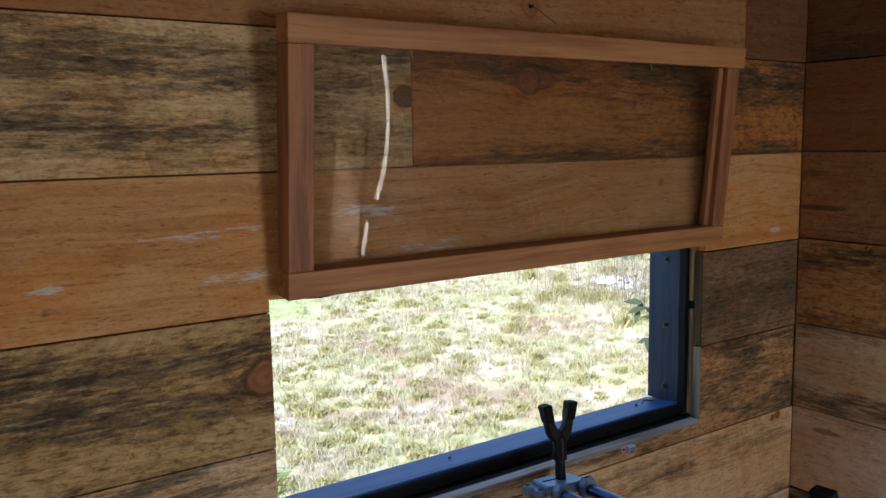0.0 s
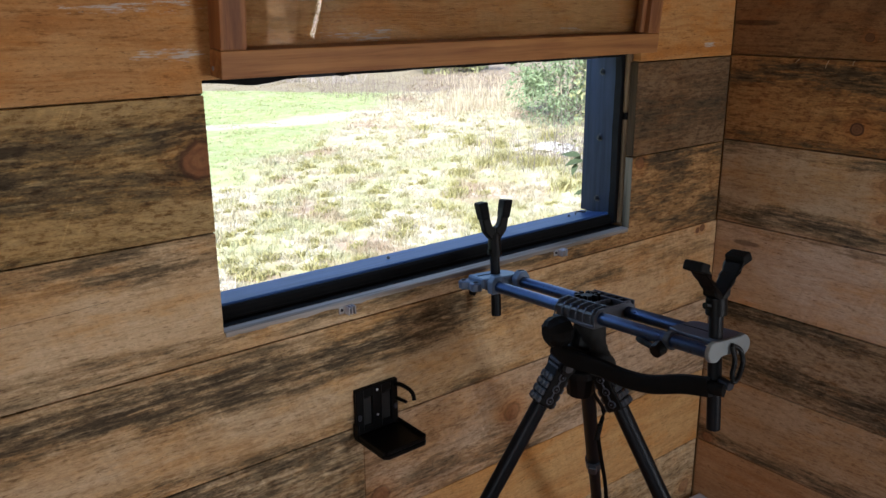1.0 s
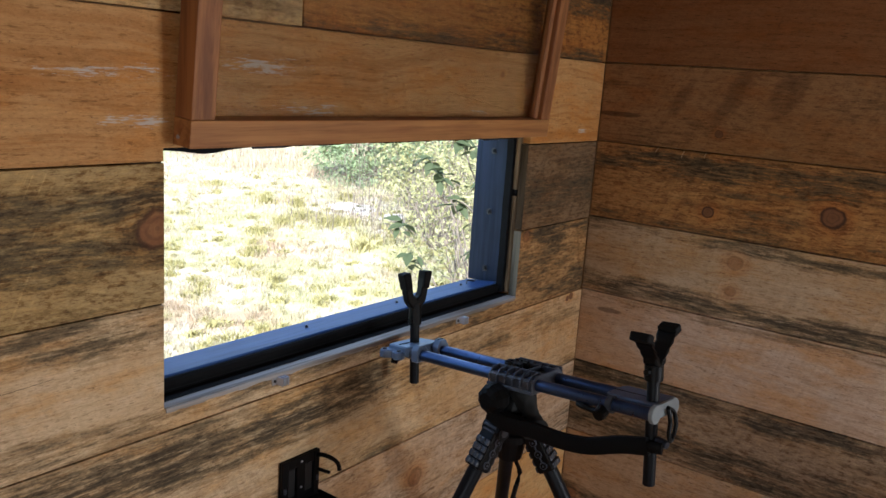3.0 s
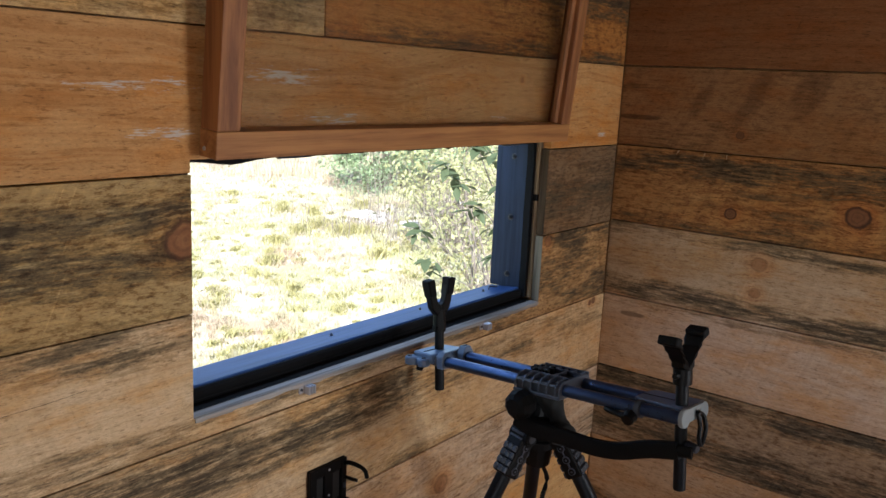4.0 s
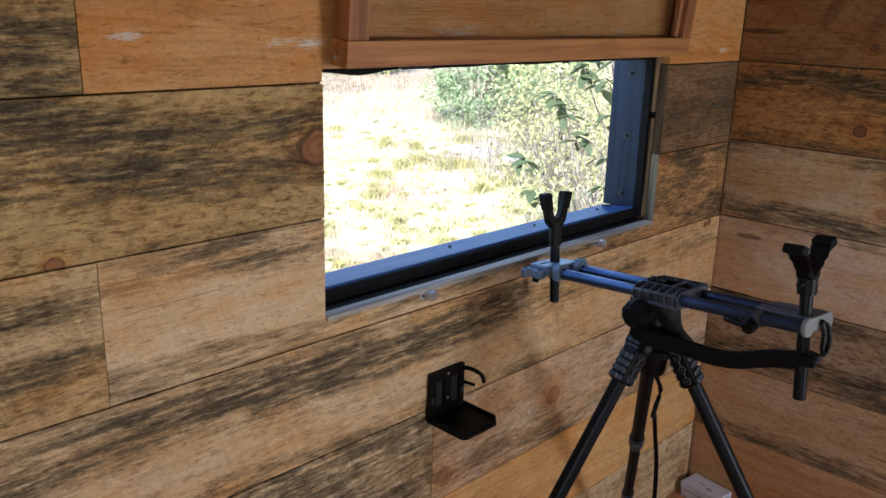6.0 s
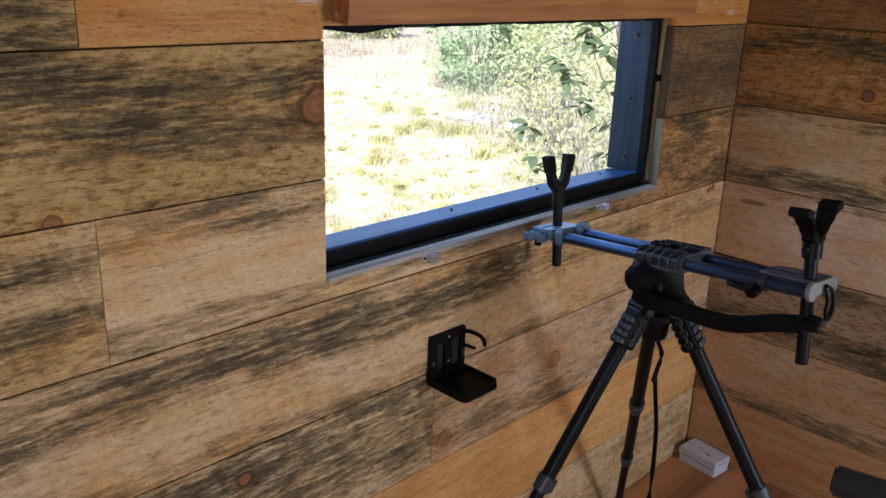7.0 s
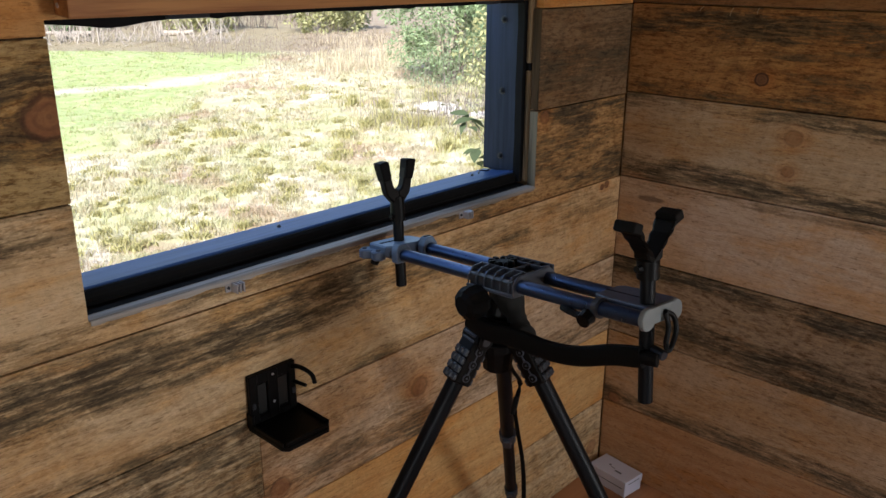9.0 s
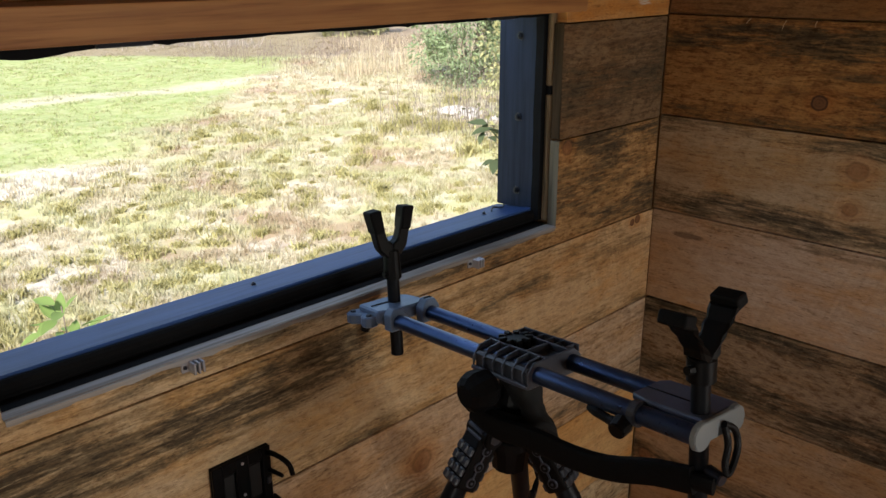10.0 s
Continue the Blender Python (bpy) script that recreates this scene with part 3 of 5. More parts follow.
    for row in (9, 10):
        board(n, strip(w, 0, row), "y", BROWN, 0.4, 0.25)


def east_boards():
    e, s = wall_east, SOUTH
    look_of = {
        0: dict(tint=RUST, stain=0.05, ring=0.35),
        1: dict(tint=(0.48, 0.335, 0.205), stain=0.28, a=(0.222, 0.026, 0.8), knots=[(-0.030, 0.212, 0.016)]),
        2: dict(tint=(0.39, 0.282, 0.180), stain=0.95, a=(0.445, 0.040, 0.85), b=(0.575, 0.022, 0.8), knots=[(-0.862, 0.540, 0.022)], burn=0.7),
        3: dict(tint=(0.54, 0.395, 0.270), stain=0.12, a=(0.778, 0.010, 0.5), smear=(-0.085, 0.752, 0.040)),
        4: dict(tint=(0.49, 0.355, 0.222), stain=0.34, a=(0.825, 0.026, 1.1), b=(0.972, 0.016, 0.7), knots=[(-0.388, 0.939, 0.017), (-0.386, 0.869, 0.013)], heart=0.52),
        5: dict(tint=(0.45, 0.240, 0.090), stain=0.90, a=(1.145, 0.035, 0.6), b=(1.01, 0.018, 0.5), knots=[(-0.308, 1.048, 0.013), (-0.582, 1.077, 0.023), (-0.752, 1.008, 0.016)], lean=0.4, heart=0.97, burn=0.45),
        # rows 6 to 8: brown boards, tinted darker still for the dim upper wall
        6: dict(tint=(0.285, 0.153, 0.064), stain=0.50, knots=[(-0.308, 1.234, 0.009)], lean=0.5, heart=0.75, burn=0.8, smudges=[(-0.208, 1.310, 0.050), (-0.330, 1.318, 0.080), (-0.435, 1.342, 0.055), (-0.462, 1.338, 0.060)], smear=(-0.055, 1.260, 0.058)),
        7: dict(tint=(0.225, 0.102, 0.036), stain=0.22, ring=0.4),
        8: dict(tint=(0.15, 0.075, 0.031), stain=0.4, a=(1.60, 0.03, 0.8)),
        9: dict(tint=BROWN, stain=0.4), 10: dict(tint=BROWN, stain=0.4),
    }
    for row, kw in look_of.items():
        # rows 2 to 7 are cut where the added strip lamps sit
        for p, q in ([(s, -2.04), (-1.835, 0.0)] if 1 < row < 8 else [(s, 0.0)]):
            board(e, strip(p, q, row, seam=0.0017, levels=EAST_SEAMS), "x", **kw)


def hex_bolt(place, facing, parent, size=1.0):
    """A hex head on a washer."""
    p, f = Vector(place), Vector(facing)
    bm = tube(p, p + f * 0.0012 * size, 0.0075 * size, segments=16)
    bm = tube(p + f * 0.0012 * size, p + f * 0.006 * size, 0.0052 * size, 0.0048 * size, segments=6, bm=bm)
    bm = tube(p + f * 0.006 * size, p + f * 0.0085 * size, 0.0026 * size, segments=8, bm=bm)
    return part("bolt", bm, BOLT, parent)


def north_window():
    """The fixed frame in the window opening: dark slate boards bolted into the studs, black gasket on the inner edge."""
    win = thing("window_1", (-0.81, 0.09, 0.82), "dark slate painted window frame with bolts in a board wall", "window frame", kind="structure")
    o = OPEN
    y0, y1 = 0.049, 0.134
    part("window_sill", prism([(y0, 0.824), (y1 + 0.008, 0.815), (y1 + 0.008, 0.846), (y0, 0.859)], "x", -1.292, -0.3345, 0.002), LIT_SILL, win)
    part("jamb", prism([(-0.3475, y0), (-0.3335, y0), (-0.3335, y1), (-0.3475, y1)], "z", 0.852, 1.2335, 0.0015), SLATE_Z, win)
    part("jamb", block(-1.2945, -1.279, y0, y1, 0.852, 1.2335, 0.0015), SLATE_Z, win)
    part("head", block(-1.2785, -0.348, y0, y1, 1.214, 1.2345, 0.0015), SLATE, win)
    # gasket on the inner edges, a little proud and uneven
    part("gasket", swept(curve_points([(-1.285, 0.046, 0.846), (-1.0, 0.045, 0.845), (-0.7, 0.046, 0.846), (-0.338, 0.046, 0.845)], 6), 0.007, 10, flat=(0.006, 0.0105)), GASKET, win, "black rubber gasket strip")
    left = [(-0.3512 + 0.0008 * math.sin(z * 29) + 0.0005 * math.sin(z * 83), z) for z in [0.838 + i * 0.0125 for i in range(30)]]
    part("gasket", prism(left + [(-0.3340, 1.2005), (-0.3340, 0.838)], "y", 0.0322, 0.0487), GASKET, win, "black rubber gasket strip")
    part("gasket", block(-1.285, -0.3425, 0.0440, 0.0487, 0.8330, 0.8550, 0.0008), GASKET, win, "black rubber gasket strip")
    # unseen backing added to keep daylight from showing through the seams
    part("backing", block(-1.2965, -1.2842, 0.0216, 0.0484, 0.860, 1.2365), DIRTY, win)
    # the stud behind the boards, bare and pale, notched once
    for z0, z1 in ((0.838, 1.066), (1.081, 1.2365)):
        part("backing", block(-0.3425, -0.3300, 0.0216, 0.0320, z0, z1, 0.002), BARE, win, "bare stained stud edge")
    part("notch", block(-0.3400, -0.3305, 0.0225, 0.0320, 1.0665, 1.0805), GASKET, win)
    # dark plugs added to close the seam ends against daylight
    for z in (SEAMS[5], SEAMS[6]):
        part("filler", block(-1.330, -1.2834, 0.0035, 0.0200, z - 0.0022, z + 0.0022), DARK_EDGE, win)
    part("gasket", block(-1.2805, -0.3425, 0.0208, 0.0485, 0.8225, 0.8325, 0.0008), GASKET, win, "black rubber gasket strip")
    # scraped edges of the boards round the opening, ragged where the paint ran over onto their faces
    rnd = random.Random(8)
    ragged = [(o["x0"] + 0.002 + i * 0.0105, o["z0"] - 0.0052 - 0.0030 * noise.noise((i * 0.33, 2.0, 0.0)) - rnd.uniform(0, 0.0016)) for i in range(90)]
    part("edge", prism(ragged + [(o["x1"] - 0.002, o["z0"] + 0.0008), (o["x0"] + 0.002, o["z0"] + 0.0008)], "y", -0.0019, 0.0004), EDGE, win, "pale scraped board edge")
    part("edge", block(o["x0"] + 0.001, o["x1"] - 0.003, 0.0008, 0.0202, o["z0"] + 0.0002, o["z0"] + 0.0022, 0.0006), EDGE, win, "pale scraped board edge")
    part("edge", block(o["x1"] - 0.0022, o["x1"] - 0.0002, 0.0008, 0.0202, o["z0"] + 0.001, 0.986, 0.0006), WEATHERED, win, "grey weathered board edge")
    # darker above the lower edge piece
    part("edge", block(o["x1"] - 0.0016, o["x1"] - 0.0002, 0.0008, 0.0202, 0.990, 1.186, 0.0005), DARK_EDGE, win, "dark board edge")
    bm = bmesh.new()
    low = []
    rnd = random.Random(4)
    for i in range(61):
        x = -1.279 + i * (0.925 / 60)
        sag = 0.006 * math.exp(-((x + 1.19) / 0.045) ** 2) + 0.0007 * math.sin(x * 31) + (0.0022 if i in (16, 40) else 0) + rnd.uniform(0, 0.001)
        low.append((x, 1.1975 - sag))
    outline = low + [(-0.348, 1.218), (-1.279, 1.218)]
    part("weatherstrip", prism(outline, "y", 0.036, 0.0485, bm=bm), GASKET, win, "ragged black foam weatherstrip")
    for z in (0.885, 1.021, 1.163):
        hex_bolt((-0.3475, 0.086, z), (-1, 0, 0), win)
    for x in (-0.910, -0.652, -0.422):
        hex_bolt((x, 0.099, 0.8515), (0, 0.15, 0.99), win, 0.62)
    return win


def window_sash():
    """A glazed wooden sash, swung up over its opening; its top leans into the room."""
    ax = tagged(thing("window_sash", (-0.80, -0.02, 1.205), "", ""), "reddish fir window sash with clear glass, swung up over the opening", "window sash")
    m = Matrix.Translation((0, 0.0, 1.205)) @ Matrix.Rotation(radians(5.2), 4, "X") @ Matrix.Translation((0, 0, -1.205))
    x0, x1, z0, z1, b = -1.270, -0.332, 1.211, 1.593, 0.0022
    part("bottom_rail", block(x0, x1, -0.040, -0.002, z0, z0 + 0.038, b, m=m, segments=2), FIR_X, ax)
    part("top_rail", block(x0, x1 + 0.012, -0.040, -0.002, z1 - 0.038, z1, b, m=m, segments=2), FIR_X, ax)
    part("stile", block(x0 + 0.0006, x0 + 0.039, -0.0395, -0.002, z0 + 0.0382, z1 - 0.0382, b, m=m, segments=2), FIR_Z, ax)
    part("stile", block(x1 - 0.036, x1 - 0.0006, -0.0395, -0.002, z0 + 0.0382, z1 - 0.0382, b, m=m, segments=2), FIR_Z, ax)
    part("stop_bead", block(x1 - 0.0485, x1 - 0.0365, -0.030, -0.016, z0 + 0.0385, z1 - 0.0385, b, m=m), FIR_Z, ax)
    pane = part("pane", block(x0 + 0.034, x1 - 0.030, -0.0145, -0.0115, z0 + 0.034, z1 - 0.034, m=m), GLASS, ax, "clear glass pane")
    for x in (-1.068, -0.560):
        part("nail", tube(m @ Vector((x, -0.018, z1 - 0.037)), m @ Vector((x, -0.021, z1 - 0.050)), 0.0011, 0.0008, 8), BRIGHT, ax, "small bright glazing nail")
    part("screw", tube(m @ Vector((x0 + 0.002, -0.014, z0 + 0.012)), m @ Vector((x0 - 0.0012, -0.014, z0 + 0.012)), 0.0035, 0.003, 12), BRIGHT, ax)
    for x in (-1.10, -0.50):
        part("hinge", tube((x - 0.03, -0.001, 1.2035), (x + 0.03, -0.001, 1.2035), 0.004, segments=12), BOLT, ax)
    return ax


north_boards()
east_boards()
north_window()
window_sash()


# ---- things in the room ----
def sash_hook():
    hook = thing("hook_wire", (-0.795, 0.0, 1.635), "thin bent wire hook above the sash", "wire hook")
    pts = curve_points([(-0.800, 0.012, 1.640), (-0.798, -0.012, 1.636), (-0.794, -0.030, 1.622), (-0.790, -0.052, 1.606), (-0.786, -0.060, 1.592)], 6)
    part("wire", swept(pts, 0.0011, 8), WIRE, hook)
    part("nail_head", tube((-0.800, 0.004, 1.640), (-0.800, -0.006, 1.640), 0.003, 0.0026, 12), BOLT, hook)


def spring_clip(x, z):
    """A small nickel catch on the wall: a base plate and three upright fins with dark slots between."""
    clip = thing("spring_catch", (x, 0, z), "small nickel spring catch on the board under the window", "catch", "catches under the window")
    part("base", block(x - 0.0125, x + 0.013, -0.0022, 0.001, z - 0.007, z + 0.007, 0.0008), BRIGHT, clip)
    part("core", block(x - 0.002, x + 0.0105, -0.0100, -0.0020, z - 0.0062, z + 0.0062, 0.0006), BOLT, clip, "dark steel core")
    for u in (-0.0015, 0.0045, 0.0105):
        part("fin", block(x + u - 0.0014, x + u + 0.0014, -0.0160, -0.0020, z - 0.0075, z + 0.0075, 0.0006), BRIGHT, clip)
    part("screw", tube((x - 0.008, -0.002, z), (x - 0.008, -0.0038, z), 0.0028, 0.0022, 12), BOLT, clip)
    return clip


# slot plates, a touch lighter than the holder's own plastic
SLOT = plain("lighter_black_plastic", (0.007, 0.0075, 0.007), 0.5)


def cup_holder():
    """A black folding holder screwed to the wall: back plate with slots, tray, hooked arms."""
    cup = thing("cup_holder", (-1.01, 0, 0.58), "black plastic folding cup holder, opened out on the wall", "cup holder")
    x0, x1, z0, z1 = -1.060, -0.972, 0.583, 0.668
    plate = part("back_plate", block(x0, x1, -0.0045, 0.0, z0, z1, 0.001), PLASTIC, cup)
    for a, b in ((x0, x0 + 0.016), (x0 + 0.034, x0 + 0.054), (x1 - 0.014, x1)):
        part("rib", block(a, b, -0.0095, -0.0042, z0 + 0.0002, z1 - 0.0002, 0.0012), PLASTIC, plate)
    for a, b in ((z0, z0 + 0.010), (z1 - 0.018, z1)):
        part("rib", block(x0 + 0.015, x1 - 0.013, -0.0088, -0.0042, a, b, 0.001), PLASTIC, plate)
    part("side_flange", block(x0 - 0.003, x0 + 0.0015, -0.016, 0.0, z0 - 0.004, z0 + 0.022, 0.001), PLASTIC, cup)
    part("tray", prism([(x0 - 0.002, -0.001), (x1 + 0.004, -0.001), (x1 + 0.004, -0.085), (x1 - 0.005, -0.096), (x0 + 0.006, -0.097), (x0 - 0.002, -0.088)], "z", z0 - 0.010, z0 - 0.001, 0.0018), PLASTIC, cup)
    for a, b in ((x0 + 0.017, x0 + 0.033), (x1 - 0.033, x1 - 0.015)):
        part("slot", block(a, b, -0.0056, -0.0044, z0 + 0.014, z1 - 0.021, 0.0004), SLOT, plate)
    part("tray_rim", block(x0 - 0.002, x0 + 0.0015, -0.090, -0.006, z0 - 0.002, z0 + 0.0055, 0.001), PLASTIC, cup)
    part("tray_rim", block(x1 + 0.0008, x1 + 0.0042, -0.086, -0.006, z0 - 0.002, z0 + 0.0055, 0.001), PLASTIC, cup)
    part("tray_lip", prism([(x0 + 0.004, -0.0905), (x1 - 0.003, -0.0895), (x1 - 0.003, -0.0935), (x0 + 0.004, -0.0945)], "z", z0 - 0.0012, z0 + 0.0058, 0.001), PLASTIC, cup)
    part("hook_arm", swept(curve_points([(x1 - 0.006, -0.005, z1 - 0.012), (x1 - 0.004, -0.020, z1 - 0.007), (x1 - 0.001, -0.040, z1 - 0.008), (x1 + 0.001, -0.052, z1 - 0.014), (x1 + 0.002, -0.056, z1 - 0.026)], 6), 0.003, 10, flat=(0.003, 0.0042)), PLASTIC, cup)
    part("hinge_pin", tube((x1 - 0.004, -0.004, z0 + 0.047), (x1 + 0.001, -0.034, z0 + 0.047), 0.0035, 0.003, 12, 0.0006), PLASTIC, cup)
    for x, z in ((x0 + 0.044, z1 - 0.009), (x0 + 0.044, z0 + 0.028)):
        bm = tube((x, -0.0085, z), (x, -0.0105, z), 0.0025, 0.002, 14)
        part("screw", bm, BRIGHT, cup)
    for x in (x0 + 0.006, x1 - 0.006):
        part("latch", block(x - 0.003, x + 0.003, -0.012, -0.0088, z0 + 0.028, z0 + 0.038, 0.0008), GREYP, cup)
    return cup


REST = pose(-0.820, -0.300, 0.848, -5.6, 1.5, -6.5) @ Matrix.Diagonal((1.0, 1.02, 1.0, 1.0))


def at(x, y, z):
    return REST @ Vector((x, y, z))


def rest_block(x0, x1, y0, y1, z0, z1, bevel=0.001, bm=None):
    return block(x0, x1, y0, y1, z0, z1, bevel, bm, REST)




def shooting_rest():
    """A two-tube gun rest on a tripod: front and rear forked posts, a clamp on a ball head, three telescopic legs."""
    top = thing("tripod_rest", (-0.830, -0.310, 0.0), "black tripod with a twin-tube shooting rest and two forked posts", "tripod")
    # twin tubes
    for x in (-0.020, 0.034):
        part("tube", tube(at(x, 0.222, 0), at(x, -0.262, 0), 0.0098, segments=24), ALLOY, top, "black anodised tube", True)
    # clamp in the middle: a ribbed block over both tubes with a notched knob
    clamp = part("clamp", rest_block(-0.033, 0.047, -0.061, 0.027, -0.013, 0.0085, 0.003), GREYP, top, "dark grey ribbed clamp")
    part("rear_cheek", prism([(-0.036, -0.0135), (-0.036, 0.004), (-0.026, 0.0150), (0.038, 0.0165), (0.049, 0.006), (0.049, -0.0135)], "y", -0.0635, -0.0605, 0.0008, m=REST), GRIPS, clamp)
    for i in range(6):
        y = 0.026 - i * 0.0158
        part("rib", prism([(-0.0365, -0.0105), (-0.0365, 0.003), (-0.026, 0.0145), (-0.006, 0.0172), (-0.006, 0.008), (-0.031, 0.003)], "y", y - 0.0024, y, 0.0005, m=REST), GRIPS, clamp)
        part("rib", rest_block(0.030, 0.049, y - 0.0022, y, 0.006, 0.0160, 0.0005), GRIPS, clamp)
    for x in (-0.0075, 0.0300, 0.0485):
        part("rib_rail", rest_block(x - 0.0012, x + 0.0012, -0.0605, 0.0265, 0.0075, 0.0168, 0.0005), GRIPS, clamp)
    part("rib_rail", rest_block(-0.0065, 0.0290, -0.0325, -0.0302, 0.0075, 0.0168, 0.0005), GRIPS, clamp)
    part("rib_edge", rest_block(-0.0378, -0.0335, -0.062, 0.028, -0.0135, -0.0085, 0.001), GRIPS, clamp)
    for i in range(9):
        w = math.tau * i / 9
        c = (0.012 + 0.0160 * math.cos(w), 0.004 + 0.0160 * math.sin(w))
        part("grip", block(-0.0052, 0.0045, -0.0030, 0.0030, 0.006, 0.0205, 0.001, None, REST @ Matrix.Translation((*c, 0)) @ Matrix.Rotation(w, 4, "Z")), PLASTIC, clamp)
    part("knob", tube(at(0.012, 0.004, 0.006), at(0.012, 0.004, 0.0185), 0.0140, 0.0120, 20, 0.001), PLASTIC, clamp)
    # front carrier
    front = part("front_carrier", prism([(-0.037, 0.262), (0.026, 0.264), (0.040, 0.252), (0.046, 0.214), (0.020, 0.207), (-0.020, 0.208), (-0.037, 0.216)], "z", -0.006, 0.0125, 0.0025, m=REST), LIT_CARRIER, top, "grey plastic carrier block")
    part("slot", rest_block(-0.030, 0.002, 0.2385, 0.2425, 0.0122, 0.0132, 0.0), GASKET, front)
    part("collar", tube(at(-0.020, 0.224, 0), at(-0.020, 0.190, 0), 0.0118, 0.0115, 22, 0.0012), GREYP, front)
    part("collar", tube(at(0.034, 0.222, 0), at(0.034, 0.190, 0), 0.0118, 0.0115, 22, 0.0012), GREYP, front)
    part("clamp_cheek", prism([(-0.0345, -0.012), (-0.0345, 0.010), (-0.028, 0.0185), (-0.014, 0.0185), (-0.006, 0.008), (-0.006, -0.012)], "y", 0.190, 0.206, 0.0015, m=REST), LIT_CARRIER, front)
    part("clamp_cheek", prism([(0.019, -0.012), (0.019, 0.008), (0.027, 0.0205), (0.041, 0.0205), (0.049, 0.008), (0.049, -0.012)], "y", 0.190, 0.206, 0.0015, m=REST), LIT_CARRIER, front)
    part("slot", rest_block(0.028, 0.040, 0.1955, 0.2005, 0.0203, 0.0212, 0.0), GASKET, front)
    # a two-lobed clamp lever under the block's outer edge
    lever = prism([(-0.030, 0.270), (-0.046, 0.272), (-0.055, 0.266), (-0.056, 0.255), (-0.049, 0.249), (-0.045, 0.243), (-0.051, 0.236), (-0.051, 0.226), (-0.043, 0.220), (-0.033, 0.222), (-0.028, 0.232)], "z", -0.011, 0.004, 0.002, m=REST)
    part("clamp_lever", lever, LIT_CARRIER, front, "grey two-lobed clamp lever")
    for x, y in ((-0.046, 0.262), (-0.042, 0.230)):
        part("pivot", tube(at(x, y, 0.0035), at(x, y, 0.0062), 0.0042, 0.0036, 12), GREYP, front)
    part("clamp_screw", tube(at(-0.040, 0.240, -0.010), at(-0.044, 0.240, -0.020), 0.0075, 0.006, 10, 0.001), PLASTIC, front)
    # rear carrier, end cap
    rear = part("rear_carrier", prism([(-0.007, -0.178), (0.036, -0.178), (0.045, -0.186), (0.046, -0.2612), (-0.012, -0.2612), (-0.012, -0.196)], "z", 0.0055, 0.0128, 0.0015, m=REST), CARRIER, top, "dark grey carrier plate")
    part("slot", rest_block(0.0135, 0.0155, -0.240, -0.179, 0.0126, 0.0134, 0.0), GASKET, rear)
    cap = tube(at(-0.020, -0.2615, 0.001), at(-0.020, -0.2675, 0.001), 0.0145, 0.0135, 22, 0.0008)
    cap = tube(at(0.034, -0.2612, 0.001), at(0.034, -0.2672, 0.001), 0.0145, 0.0135, 22, 0.0008, cap)
    cap = rest_block(-0.018, 0.032, -0.2670, -0.2613, -0.007, 0.0135, 0.001, cap)
    part("end_cap", cap, CAP, rear, "pale worn alloy end cap")
    part("lever", swept(curve_points([at(-0.024, -0.140, -0.010), at(-0.028, -0.154, -0.011), at(-0.030, -0.174, -0.013), at(-0.028, -0.190, -0.013)], 4), [0.005, 0.0055, 0.0055, 0.0055, 0.0055, 0.005, 0.005, 0.005, 0.006, 0.0065, 0.007, 0.007, 0.006][:13], 10), PLASTIC, rear, "black clamp lever")
    part("lever_knob", tube(at(-0.029, -0.186, -0.010), at(-0.044, -0.188, -0.014), 0.0108, 0.0090, 12, 0.0012), PLASTIC, rear)
    part("collar", tube(at(-0.020, -0.190, 0), at(-0.020, -0.200, 0), 0.0132, segments=22, bevel=0.001), GREYP, rear)
    # posts
    for name, x, y, low, high in (("front_post", 0.007, 0.238, -0.066, 0.070), ("rear_post", 0.003, -0.248, -0.115, 0.060)):
        part(name, tube(at(x, y, low), at(x, y, high), 0.0092 if y < 0 else 0.0088, segments=20, bevel=0.001), LEGS, top, "black anodised post", True)
    # front yoke: two flat upright prongs
    fy = part("front_yoke", tube(at(0.007, 0.238, 0.046), at(0.007, 0.238, 0.086), 0.0125, 0.0110, 16, 0.001), PLASTIC, top, "black forked front yoke")
    part("wing_screw", tube(at(-0.003, 0.236, 0.054), at(-0.010, 0.235, 0.055), 0.0045, 0.004, 8), PLASTIC, fy)
    for s in (-1, 1):
        prong = [(0.007 + s * 0.000, 0.070), (0.007 + s * 0.012, 0.078), (0.007 + s * 0.023, 0.090), (0.007 + s * 0.028, 0.110), (0.007 + s * 0.0365, 0.142), (0.007 + s * 0.0185, 0.144), (0.007 + s * 0.0125, 0.116), (0.007 + s * 0.008, 0.101), (0.007, 0.096)]
        part("prong", prism(prong, "y", 0.231, 0.246, 0.0022, m=REST), PLASTIC, fy)
        part("pad", prism([(0.007 + s * 0.0372, 0.1435), (0.007 + s * 0.0290, 0.112), (0.007 + s * 0.0130, 0.114), (0.007 + s * 0.0180, 0.1455)], "y", 0.2285, 0.2485, 0.0022, m=REST), RUBBER, fy, "black rubber pad")
    # rear yoke: a collar and a V of two broad, stepped plates with padded jaws
    ry = part("rear_yoke", tube(at(0.003, -0.248, 0.043), at(0.003, -0.248, 0.067), 0.0138, 0.0138, 22, 0.0012), PLASTIC, top, "black rubber-padded rear yoke", True)
    part("wing_screw", tube(at(-0.009, -0.247, 0.057), at(-0.0170, -0.246, 0.058), 0.0050, 0.0045, 8), PLASTIC, ry)
